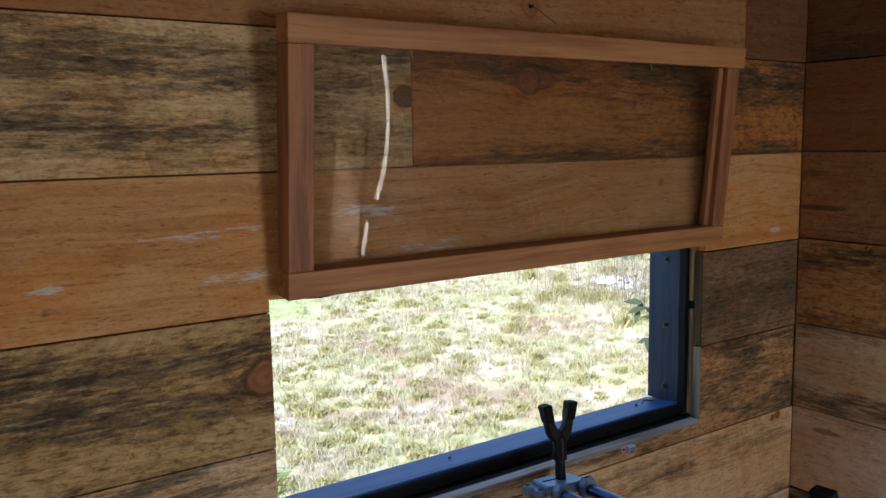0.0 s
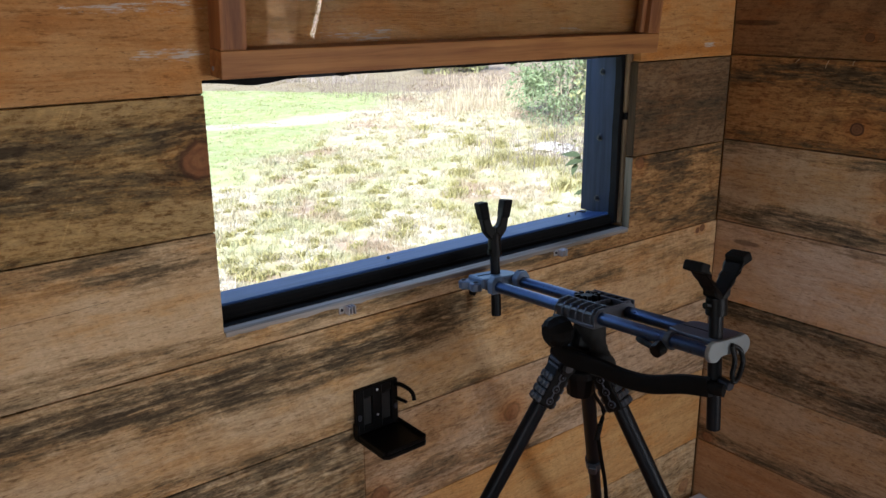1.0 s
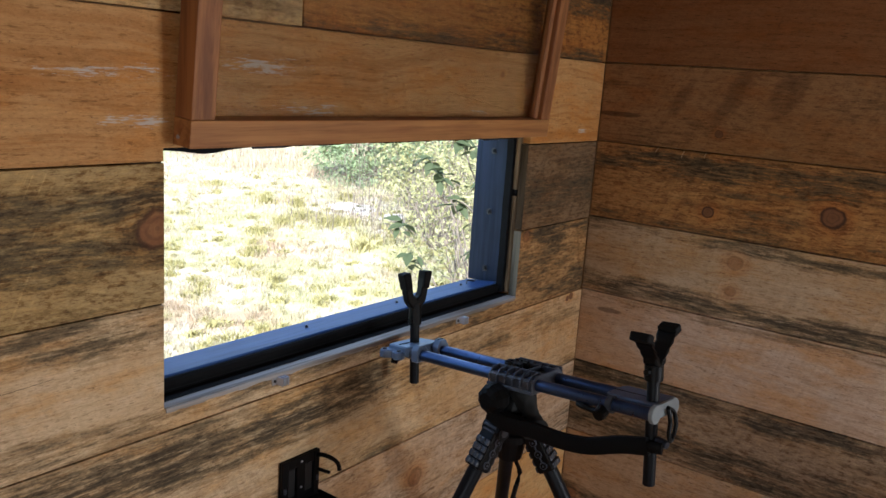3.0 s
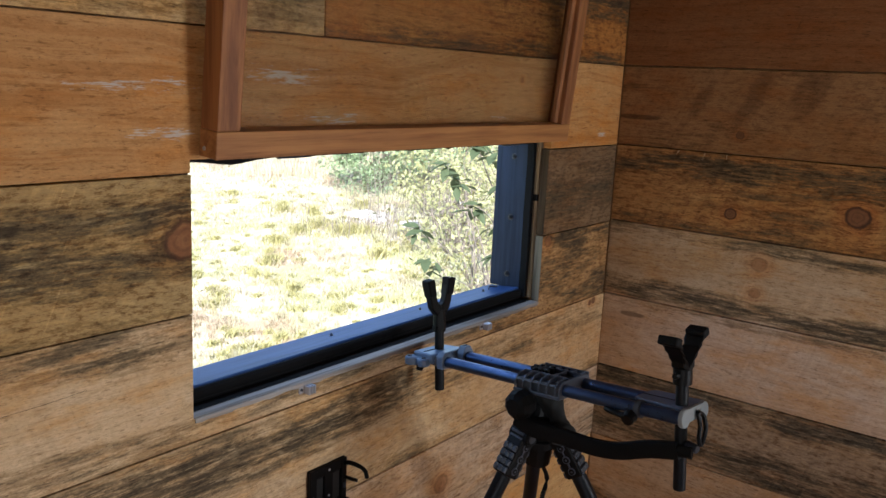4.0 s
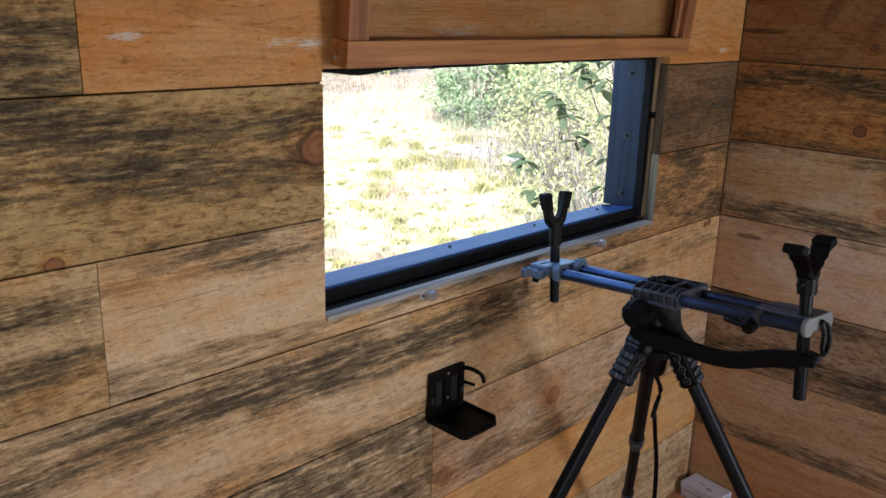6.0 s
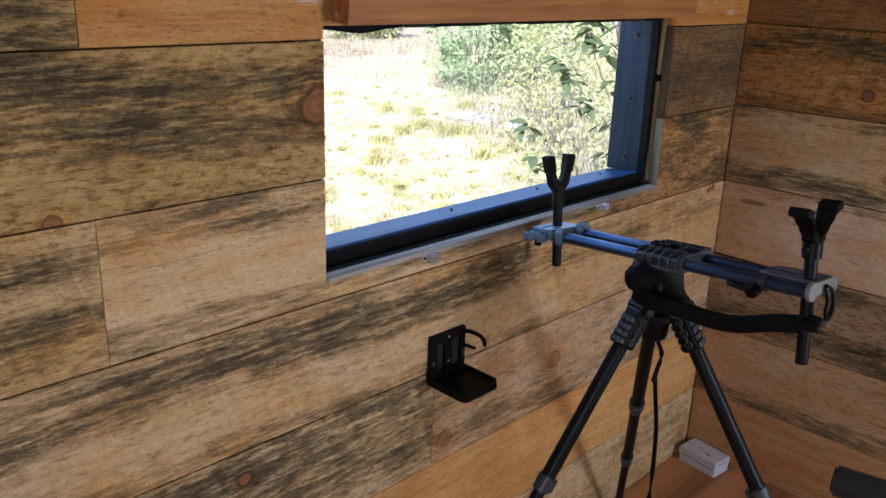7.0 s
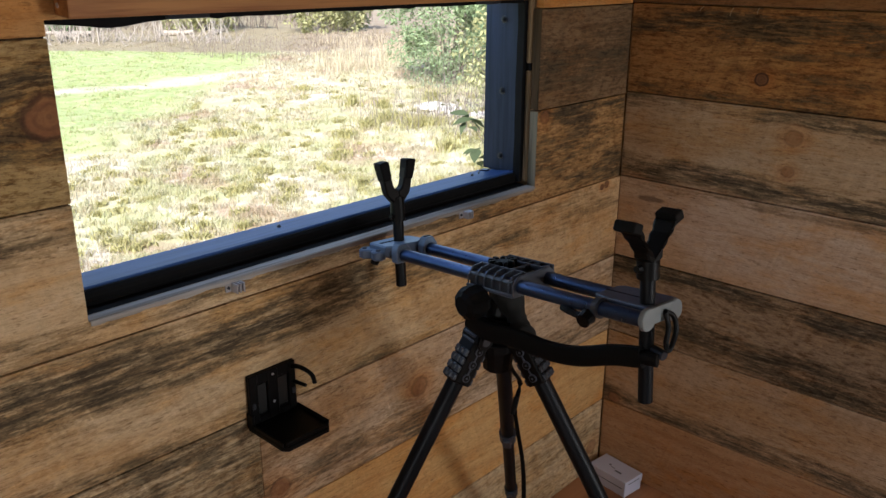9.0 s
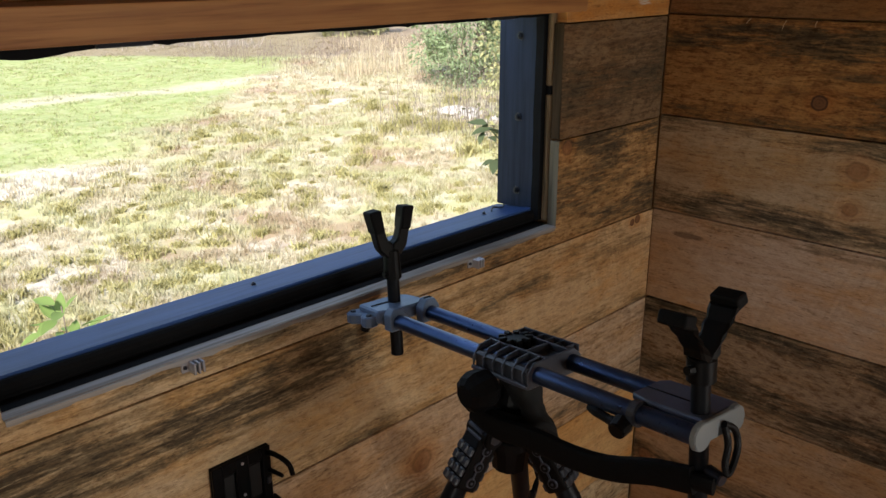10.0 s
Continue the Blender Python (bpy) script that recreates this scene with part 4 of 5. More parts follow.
    for s, rise in ((-1, 0.0), (1, 0.001)):
        # height, distance from the post's axis, half depth, half thickness
        rows = [(0.064, 0.003, 0.0118, 0.0115), (0.073, 0.0075, 0.0106, 0.0088), (0.081, 0.0135, 0.0126, 0.0068), (0.087, 0.0185, 0.0112, 0.0060),
                (0.093, 0.0238, 0.0138, 0.0058), (0.098, 0.0285, 0.0124, 0.0056), (0.104, 0.0320, 0.0146, 0.0058), (0.110, 0.0350, 0.0142, 0.0056)]
        own, rings = bmesh.new(), []
        for z, x, deep, thick in rows:
            rings.append([own.verts.new(at(0.003 + s * x + thick * c, -0.248 + deep * d, z + rise + c * s * thick * 0.55)) for c, d in ((-1, -0.8), (-0.7, -1), (0.7, -1), (1, -0.8), (1, 0.8), (0.7, 1), (-0.7, 1), (-1, 0.8))])
        for one, two in zip(rings, rings[1:]):
            for j in range(8):
                own.faces.new((one[j], one[(j + 1) % 8], two[(j + 1) % 8], two[j]))
        own.faces.new(rings[0]), own.faces.new(rings[-1])
        part("arm", own, PLASTIC, ry)
        part("jaw_pad", block(-0.0085, 0.0090, -0.0150, 0.0150, -0.0075, 0.0060, 0.0034, m=REST @ pose(0.003 + s * 0.0395, -0.248, 0.1130 + rise, 0, -20 * s, 0), segments=3), RUBBER, ry, "black rubber jaw pad")
    # ball head
    head = part("ball_head", tube(at(0.006, -0.008, -0.014), (-0.826, -0.308, 0.786), 0.020, 0.024, 22, 0.002), PLASTIC, top, "black ball head")
    part("pan_collar", tube((-0.828, -0.309, 0.788), (-0.828, -0.309, 0.772), 0.030, 0.031, 24, 0.002), PLASTIC, head)
    # the lock knob: a rounded, flat-sided ball grip
    a, way = Vector((-0.852, -0.300, 0.822)), Vector((-0.985, 0.15, -0.05)).normalized()
    side = way.cross(Vector((0, 0, 1))).normalized()
    up, own, rings = side.cross(way), bmesh.new(), []
    for out, size in ((0.0, 0.013), (0.004, 0.0205), (0.012, 0.0245), (0.026, 0.0250), (0.036, 0.0215), (0.041, 0.014)):
        rings.append([own.verts.new(a + way * out + (side * math.cos(w) + up * math.sin(w)) * (size * (1.0 if j % 2 else 0.93))) for j, w in enumerate([math.tau * i / 20 for i in range(20)])])
    for one, two in zip(rings, rings[1:]):
        for j in range(20):
            own.faces.new((one[j], one[(j + 1) % 20], two[(j + 1) % 20], two[j]))
    own.faces.new(rings[0]), own.faces.new(rings[-1])
    part("lock_knob", own, RUBBER, head, "faceted black lock knob")
    # crumpled cloth cover wrapped round the head and gathered towards the strap
    pts = curve_points([at(0.004, -0.010, -0.012), (-0.822, -0.322, 0.822), (-0.828, -0.338, 0.803), (-0.836, -0.352, 0.786), (-0.846, -0.366, 0.775)], 5)
    cover = swept(pts, [0.0205 + 0.005 * math.sin(i * 0.42) - 0.0002 * i for i in range(len(pts))], 26)
    for v in cover.verts:
        v.co += Vector((1, 1, 0.4)) * (0.0042 * noise.noise(v.co * 75.0)) + Vector((0.6, -0.8, 0.3)) * (0.0022 * noise.noise(v.co * 170.0))
    part("head_cover", cover, CLOTH, head, "crumpled dark cloth cover", True)
    hub = part("hub", tube((-0.830, -0.310, 0.774), (-0.830, -0.310, 0.707), 0.029, 0.021, 12, 0.003), PLASTIC, top, "black tripod hub")
    part("hub_ring", tube((-0.830, -0.310, 0.757), (-0.830, -0.310, 0.744), 0.034, 0.034, 24, 0.0015), PLASTIC, hub)
    # legs
    apex = Vector((-0.830, -0.310, 0.766))
    for fx, fy_, reach in ((-1.312, -0.176, 0.332), (-0.409, -0.038, 0.362), (-0.724, -0.800, 0.335)):
        foot = Vector((fx, fy_, 0.0))
        out = (foot - apex) * Vector((1, 1, 0))
        out.normalize()
        a = apex + out * 0.035
        way = (foot - a).normalized()
        side = way.cross(Vector((0, 0, 1))).normalized()
        leg = part("leg", tube(a + way * 0.064, a + way * (reach - 0.007), 0.0128, 0.0125, 20), LEGS, top, "black telescopic tripod leg", True)
        part("leg_section", tube(a + way * (reach - 0.02), a + way * 0.60, 0.0108, segments=18), LEGS, leg, "", True)
        part("leg_section", tube(a + way * 0.58, foot - way * 0.012 + Vector((0, 0, 0.008)), 0.0090, segments=16), LEGS, leg, "", True)
        part("rubber_foot", tube(foot - way * 0.03 + Vector((0, 0, 0.006)), foot + Vector((0, 0, 0.006)), 0.0105, 0.012, 14, 0.002), RUBBER, leg)
        frame_m = Matrix((side, way.cross(side), way)).transposed().to_4x4()
        frame_m.translation = a
        shoulder = part("shoulder", block(-0.0165, 0.0165, -0.0145, 0.0145, 0.004, 0.071, 0.004, m=frame_m, segments=2), PLASTIC, leg, "ribbed black leg shoulder")
        part("pivot", tube(a - side * 0.021, a + side * 0.021, 0.0145, segments=18, bevel=0.002), PLASTIC, shoulder)
        part("pivot_cap", tube(a - side * 0.0225, a - side * 0.0208, 0.007, segments=12), GREYP, shoulder)
        for j in range(4):
            w = 0.0205 + j * 0.0125
            for s in (-1, 1):
                for u in (-0.0105, 0.0, 0.0105):
                    part("grip_pad", block(u - 0.0046, u + 0.0046, s * 0.0155 - 0.0024, s * 0.0155 + 0.0024, w, w + 0.0102, 0.0016, m=frame_m), GREYP, shoulder)
        for s in (-1, 1):
            for j in range(3):
                c = frame_m @ Vector((s * 0.0168, 0.0, 0.0175 + j * 0.0205))
                ring = part("boss_ring", tube(c, c + side * (s * 0.0018), 0.0064, 0.0060, 16), GRIPS, shoulder)
                part("boss", tube(c + side * (s * 0.0016), c + side * (s * 0.0022), 0.0046, 0.0046, 14), PLASTIC, ring)
                part("boss_pin", tube(c + side * (s * 0.0016), c + side * (s * 0.0030), 0.0018, 0.0016, 10), GRIPS, ring)
                if j < 2:
                    part("truss_bar", block(s * 0.0174 - 0.0009, s * 0.0174 + 0.0009, -0.0012, 0.0012, 0.0237 + j * 0.0205, 0.0318 + j * 0.0205, 0.0004, m=frame_m), GRIPS, shoulder)
        for j in range(3):
            w = radians(150 + j * 32)
            n = frame_m @ Vector((0, 0.0148 * math.cos(w), 0.0148 * math.sin(w)))
            part("shoulder_rib", tube(n - side * 0.014, n + side * 0.014, 0.0022, segments=8), GRIPS, shoulder)
        for d, r in ((reach, 0.0158), (0.60, 0.0138)):
            lock = part("lock_collar", tube(a + way * (d - 0.014), a + way * (d + 0.014), r, r * 0.96, 20, 0.0015), GREYP, leg, "dark grey flip lock")
            lm = frame_m @ Matrix.Translation((0, 0, d))
            part("flip_lever", block(-0.008, 0.008, r - 0.003, r + 0.0055, -0.012, 0.012, 0.002, m=lm), GREYP, lock)
    # padded carry strap, snap hook and hanging cord
    pts = curve_points([(-0.872, -0.290, 0.795), (-0.874, -0.325, 0.787), (-0.864, -0.370, 0.786), (-0.858, -0.420, 0.783), (-0.857, -0.465, 0.790), (-0.859, -0.515, 0.810), (-0.861, -0.558, 0.822)], 6)
    part("padded_strap", swept(pts, 0.015, 16, flat=(0.0062, 0.0135), square=0.5), RUBBER, top, "padded black carry strap", True)
    part("strap_loop", swept(curve_points([(-0.800, -0.310, 0.770), (-0.818, -0.344, 0.776), (-0.846, -0.346, 0.784), (-0.872, -0.300, 0.792)], 5), 0.008, 12, flat=(0.005, 0.011)), RUBBER, top)
    loop = [at(0.008, -0.2700, 0.006), at(0.020, -0.2730, -0.002), at(0.022, -0.2760, -0.018), at(0.012, -0.2780, -0.034), at(0.003, -0.2780, -0.040), at(0.002, -0.2760, -0.030), at(0.009, -0.2740, -0.014), at(0.008, -0.2705, 0.004)]
    part("snap_hook", swept(curve_points(loop, 5), 0.0034, 10), PLASTIC, top, "black snap hook")
    part("snap_ring", tube(at(0.004, -0.257, -0.045), at(0.001, -0.275, -0.047), 0.0070, 0.0065, 14, 0.001), BOLT, top)
    part("strap_end", swept(curve_points([(-0.861, -0.552, 0.821), (-0.861, -0.566, 0.823), (-0.860, -0.578, 0.824)], 4), 0.008, 12, flat=(0.0055, 0.0090)), RUBBER, top)
    cord = curve_points([(-0.806, -0.288, 0.740), (-0.752, -0.277, 0.665), (-0.722, -0.272, 0.625), (-0.731, -0.270, 0.585), (-0.722, -0.270, 0.540), (-0.700, -0.270, 0.445), (-0.694, -0.270, 0.304), (-0.706, -0.272, 0.150), (-0.714, -0.278, 0.012)], 6)
    strap = part("cord", swept(cord, 0.003, 8, flat=(0.0048, 0.0022)), RUBBER, top, "thin black hanging strap")
    part("buckle", block(-0.0065, 0.0065, -0.004, 0.004, -0.016, 0.016, 0.002, m=pose(-0.7315, -0.270, 0.588, 8, 10, 20)), PLASTIC, strap)
    return top


def small_box():
    """A white lidded carton in the corner."""
    m = pose(-0.0470, -0.080, 0.0, 0, 0, 83)
    box = thing("carton", (-0.046, -0.070, 0), "small white lidded cardboard carton on the floor in the corner", "box")
    part("tray", block(-0.057, 0.057, -0.033, 0.033, 0.0, 0.024, 0.0012, m=m), WHITE, box)
    part("lid", block(-0.0585, 0.0585, -0.0345, 0.0345, 0.0235, 0.045, 0.0016, m=m, segments=2), WHITE, box)
    for u, v, a, b in ((-0.016, 0.010, 0.010, 0.003), (0.018, -0.002, 0.003, 0.003), (0.006, 0.004, 0.006, 0.0012)):
        part("print_bar", block(u - a, u + a, v - b, v + b, 0.0448, 0.0452, m=m), INK, box)
    for v in (-0.0347, 0.0347):
        part("seam_line", block(-0.050, 0.050, v - 0.0002, v + 0.0002, 0.0230, 0.0248, m=m), INK, box)
    part("print_bar", block(-0.0589, -0.0583, -0.022, 0.022, 0.034, 0.036, m=m), INK, box)
    return box


ARM_OUT = 0.075


def arm_chair():
    """The padded arm of a folding chair that faces the window, on its bent tube."""
    chair = thing("folding_chair", (-0.900, -0.95, 0), "folding chair with a black foam-padded tubular arm", "chair")
    part("arm_pad", tube((-0.905, -0.650, 0.632), (-0.905 + ARM_OUT, -1.02, 0.632), 0.0212, 0.0222, 24, 0.004), FOAM, chair, "black foam arm pad", True)
    x = -0.905 + ARM_OUT
    pts = curve_points([(x - ARM_OUT * 0.08, -0.99, 0.632), (x, -1.07, 0.628), (x, -1.12, 0.58), (x, -1.13, 0.30), (x, -1.13, 0.0)], 6)
    part("arm_tube", swept(pts, 0.011, 12), LEGS, chair, "", True)
    return chair


def splinter(y, z, long, lean, seed):
    """A pale sliver that hangs from a seam of the east wall."""
    rnd = random.Random(seed)
    pts = curve_points([(0.003, y, z), (-0.006, y + lean * 0.4 * long, z - long * 0.45), (-0.008 - rnd.uniform(0, 0.004), y + lean * long, z - long)], 5)
    ob = part("splinter", swept(pts, [0.0011 - 0.0008 * i / 10 for i in range(11)], 6), SLIVER)
    return tagged(ob, "thin pale wood splinter hanging from a board seam", "splinter", "splinters on the wall")


def sill_scrap():
    """A bent black scrap of wire left in the corner of the sill."""
    pts = curve_points([(-0.408, 0.094, 0.8560), (-0.395, 0.101, 0.8590), (-0.380, 0.093, 0.8570), (-0.368, 0.099, 0.8595)], 5)
    ob = part("wire_scrap", swept(pts, 0.0016, 7), BOLT)
    return tagged(ob, "bent dark scrap of wire on the window sill", "wire scrap")


SLIVER = plain("pale_splinter", (0.46, 0.33, 0.19), 0.7)
for sy, sz, sl, sn in ((-0.166, 1.187, 0.010, 0.3), (-0.231, 1.187, 0.018, 0.12), (-0.284, 1.187, 0.011, -0.2)):
    splinter(sy, sz, sl, sn, int(sl * 1000))
sill_scrap()
sash_hook()
spring_clip(-1.068, 0.819)
spring_clip(-0.560, 0.820)
cup_holder()
shooting_rest()
small_box()
arm_chair()


# ---- outside: a clearing some 2.75 m below the cabin floor ----
GROUND = -2.75


def field_group():
    """Colour of the clearing by place: green plot, straw, bare sand, moss."""
    g = bpy.data.node_groups.new("field_colour", "ShaderNodeTree")
    g.interface.new_socket("Place", in_out="INPUT", socket_type="NodeSocketVector")
    g.interface.new_socket("Colour", in_out="OUTPUT", socket_type="NodeSocketColor")
    k = Tree("", g)
    place = k.n.new("NodeGroupInput").outputs[0]
    x, y, _ = k.split(place)
    flat = k.join(x, y, 0.0)
    big, mid, small = k.noise(flat, 0.16, 3), k.noise(flat, 0.6, 4, 0.6), k.noise(flat, 2.6, 4, 0.65)
    edge = k.math("MULTIPLY", k.math("SUBTRACT", mid, 0.5), 5.0)
    # the far green plot lies left of a slanting line; a pale strip crosses it; the near ground is patchy
    side = k.math("ADD", k.math("SUBTRACT", k.math("SUBTRACT", k.math("MULTIPLY", y, 1.06), 12.0), x), edge)
    plot = k.math("MULTIPLY", k.step(side, -1.5, 1.5), k.step(k.math("ADD", y, edge), 15.6, 18.0))
    strip = k.math("ABSOLUTE", k.math("ADD", k.math("SUBTRACT", y, 26.4), k.math("MULTIPLY", edge, 0.25)))
    pale = k.math("SUBTRACT", 1.0, k.step(strip, 0.3, 1.1))
    near = k.math("MULTIPLY", k.math("SUBTRACT", 1.0, k.step(y, 15.0, 28.0)), k.step(mid, 0.42, 0.58))
    straw = k.mix(k.step(small, 0.35, 0.7), (0.55, 0.500, 0.380), (0.39, 0.325, 0.205))
    straw = k.mix(k.math("MULTIPLY", k.step(big, 0.42, 0.62), 0.5), straw, (0.38, 0.35, 0.215))
    green = k.mix(k.step(small, 0.3, 0.7), (0.26, 0.330, 0.105), (0.40, 0.435, 0.205))
    moss = k.mix(k.step(small, 0.3, 0.7), (0.33, 0.370, 0.135), (0.48, 0.475, 0.26))
    col = k.mix(plot, straw, green)
    col = k.mix(k.math("MULTIPLY", near, 0.66), col, moss)
    col = k.mix(k.math("MULTIPLY", k.math("MULTIPLY", pale, 0.55), k.math("SUBTRACT", 1.0, k.step(x, 15, 20))), col, (0.60, 0.55, 0.47))
    heath = k.step(k.noise(k.scaled(flat, (1, 1, 1), (7, 3, 0)), 0.42, 4, 0.6), 0.52, 0.66)
    col = k.mix(k.math("MULTIPLY", heath, k.math("SUBTRACT", 0.72, k.math("MULTIPLY", plot, 0.67))), col, (0.33, 0.215, 0.150))
    beyond = k.step(k.math("ADD", k.math("ADD", y, k.math("MULTIPLY", x, 0.74)), edge), 48.6, 50.4)
    col = k.mix(k.math("MULTIPLY", beyond, 0.85), col, (0.25, 0.185, 0.130))
    # bare sandy spots
    for sx, sy, sr in ((4.6, 16.2, 1.3), (2.4, 10.5, 0.8), (3.2, 15.4, 0.8), (15.4, 15.4, 0.9), (15.3, 13.7, 0.9), (15.0, 19.8, 0.8)):
        near_by = k.math("SQRT", k.math("ADD", k.math("POWER", k.math("MULTIPLY", k.math("SUBTRACT", x, sx), 0.75), 2.0), k.math("POWER", k.math("SUBTRACT", y, sy), 2.0)))
        spot = k.math("SUBTRACT", 1.0, k.step(k.math("ADD", near_by, k.math("MULTIPLY", k.math("SUBTRACT", small, 0.5), 3.0)), sr * 0.5, sr))
        col = k.mix(k.math("MULTIPLY", spot, 0.85), col, (0.62, 0.570, 0.49))
    out = k.n.new("NodeGroupOutput")
    k.t.links.new(col, out.inputs[0])
    return g


FIELD = field_group()


def field_node(k):
    node = k.n.new("ShaderNodeGroup")
    node.node_tree = FIELD
    geo = k.n.new("ShaderNodeNewGeometry")
    k.t.links.new(geo.outputs["Position"], node.inputs[0])
    return node.outputs[0], geo


def ground_material():
    k = Tree("clearing_ground")
    col, geo = field_node(k)
    p = geo.outputs["Position"]
    fine = k.noise(p, 14, 4, 0.7)
    col = k.mix(k.math("MULTIPLY", k.step(fine, 0.5, 0.80), 0.35), col, (0.26, 0.205, 0.15))
    _, gy, _ = k.split(p)
    sand = k.math("MULTIPLY", k.step(k.noise(p, 1.1, 4, 0.65), 0.50, 0.62), k.math("SUBTRACT", 0.50, k.math("MULTIPLY", k.step(gy, 14.0, 19.0), 0.4)))
    col = k.mix(sand, col, (0.62, 0.570, 0.49))
    return k.done(col, 0.95, None, fine, 0.05, 0.8)


def blade_material(name, dry, vary=0.5, through=0.25, use_field=True):
    """Thin leaves and stalks: colour by place and by blade, some light passes through."""
    k = Tree(name)
    if use_field:
        col, geo = field_node(k)
    else:
        col, geo = dry, k.n.new("ShaderNodeNewGeometry")
    r = geo.outputs["Random Per Island"]
    col = k.mix(k.math("MULTIPLY", k.step(r, 0.25, 1.0), vary), col, dry if use_field else k.mix(1.0, (0.4, 0.4, 0.4), dry, "MULTIPLY"))
    col = k.mix(k.math("MULTIPLY", k.step(k.math("FRACT", k.math("MULTIPLY", r, 7.3)), 0.45, 1.0), 0.75), col, k.mix(1.0, col, (0.60, 0.57, 0.46), "MULTIPLY"))
    k.put(k.bsdf.inputs["Base Color"], col)
    k.bsdf.inputs["Roughness"].default_value = 0.6
    k.bsdf.inputs["Specular IOR Level"].default_value = 0.25
    trans = k.node("ShaderNodeBsdfTranslucent", Color=col)
    both = k.n.new("ShaderNodeMixShader")
    both.inputs[0].default_value = through
    out = k.n["Material Output"]
    k.t.links.new(k.bsdf.outputs[0], both.inputs[1])
    k.t.links.new(trans.outputs[0], both.inputs[2])
    k.t.links.new(both.outputs[0], out.inputs[0])
    return k.mat


def bark_material(name, light, dark):
    k = Tree(name)
    p = k.object_place()
    n = k.noise(k.scaled(p, (14, 14, 3)), 1.0, 4, 0.65)
    return k.done(k.mix(k.step(n, 0.35, 0.7), light, dark), 0.85, None, n, 0.004, 0.7)


EARTH = ground_material()
GRASS = blade_material("field_grass", (0.60, 0.545, 0.410), 0.60)
REED = blade_material("dry_reed", (0.60, 0.51, 0.375), 0.55, 0.2, False)
HEATH = blade_material("olive_tussock", (0.45, 0.415, 0.190), 0.6, 0.2, False)
EVERGREEN = blade_material("evergreen_leaf", (0.29, 0.38, 0.21), 0.60, 0.15, False)
YELLOW = blade_material("turning_leaf", (0.44, 0.44, 0.225), 0.60, 0.32, False)
FRESH = blade_material("fresh_leaf", (0.19, 0.28, 0.085), 0.4, 0.3, False)
LEAF = blade_material("broad_leaf", (0.075, 0.100, 0.050), 0.50, 0.20, False)
TWIG = bark_material("grey_twig", (0.24, 0.20, 0.165), (0.12, 0.10, 0.08))
DEADWOOD = bark_material("bleached_wood", (0.44, 0.385, 0.325), (0.22, 0.18, 0.145))
THICKET = bark_material("dark_twig", (0.24, 0.19, 0.15), (0.12, 0.09, 0.07))
STONE = bark_material("pale_stone", (0.62, 0.59, 0.55), (0.42, 0.39, 0.36))


def ground_height(x, y):
    far = np.hypot(x, y)
    wave = 0.10 * np.sin(x * 0.31 + 0.7) * np.cos(y * 0.27) + 0.05 * np.sin(x * 0.9 + y * 0.7)
    return GROUND + wave * np.clip((far - 4) / 8, 0, 1) * np.clip((160 - far) / 60, 0, 1)


def from_arrays(name, verts, sizes, loops, material, label="", category="", kind="", parent=None):
    """A mesh object from flat arrays."""
    data = bpy.data.meshes.new(name)
    data.vertices.add(len(verts))
    data.vertices.foreach_set("co", np.asarray(verts, np.float32).ravel())
    data.loops.add(len(loops))
    data.loops.foreach_set("vertex_index", np.asarray(loops, np.int32))
    data.polygons.add(len(sizes))
    starts = np.concatenate([[0], np.cumsum(sizes)[:-1]])
    data.polygons.foreach_set("loop_start", starts.astype(np.int32))
    data.update(calc_edges=True)
    data.validate()
    data.materials.append(material)
    ob = new(name, data)
    ob.parent = parent
    return tagged(ob, label, category, kind=kind)


def ground_sheet():
    ring = np.concatenate([np.arange(0, 60, 0.8), np.geomspace(60, 2500, 40)])
    spokes = 160
    ang = np.linspace(0, math.tau, spokes, endpoint=False)
    rr, aa = np.meshgrid(ring[1:], ang, indexing="ij")
    x, y = rr * np.sin(aa), rr * np.cos(aa)
    verts = np.concatenate([[[0, 0, GROUND]], np.stack([x, y, ground_height(x, y)], -1).reshape(-1, 3)])
    loops, sizes = [], []
    n = len(ring) - 1
    i, j = np.meshgrid(np.arange(n - 1), np.arange(spokes), indexing="ij")
    a, b = 1 + i * spokes + j, 1 + i * spokes + (j + 1) % spokes
    quads = np.stack([a, a + spokes, b + spokes, b], -1).reshape(-1, 4)
    tris = np.stack([np.zeros(spokes), 1 + np.arange(spokes), 1 + (np.arange(spokes) + 1) % spokes], -1)
    loops = np.concatenate([quads.ravel(), tris.ravel()]).astype(int)
    sizes = np.concatenate([np.full(len(quads), 4), np.full(len(tris), 3)])
    return from_arrays("ground", verts, sizes, loops, EARTH, "rough clearing of straw, moss and sand", "ground", "structure")


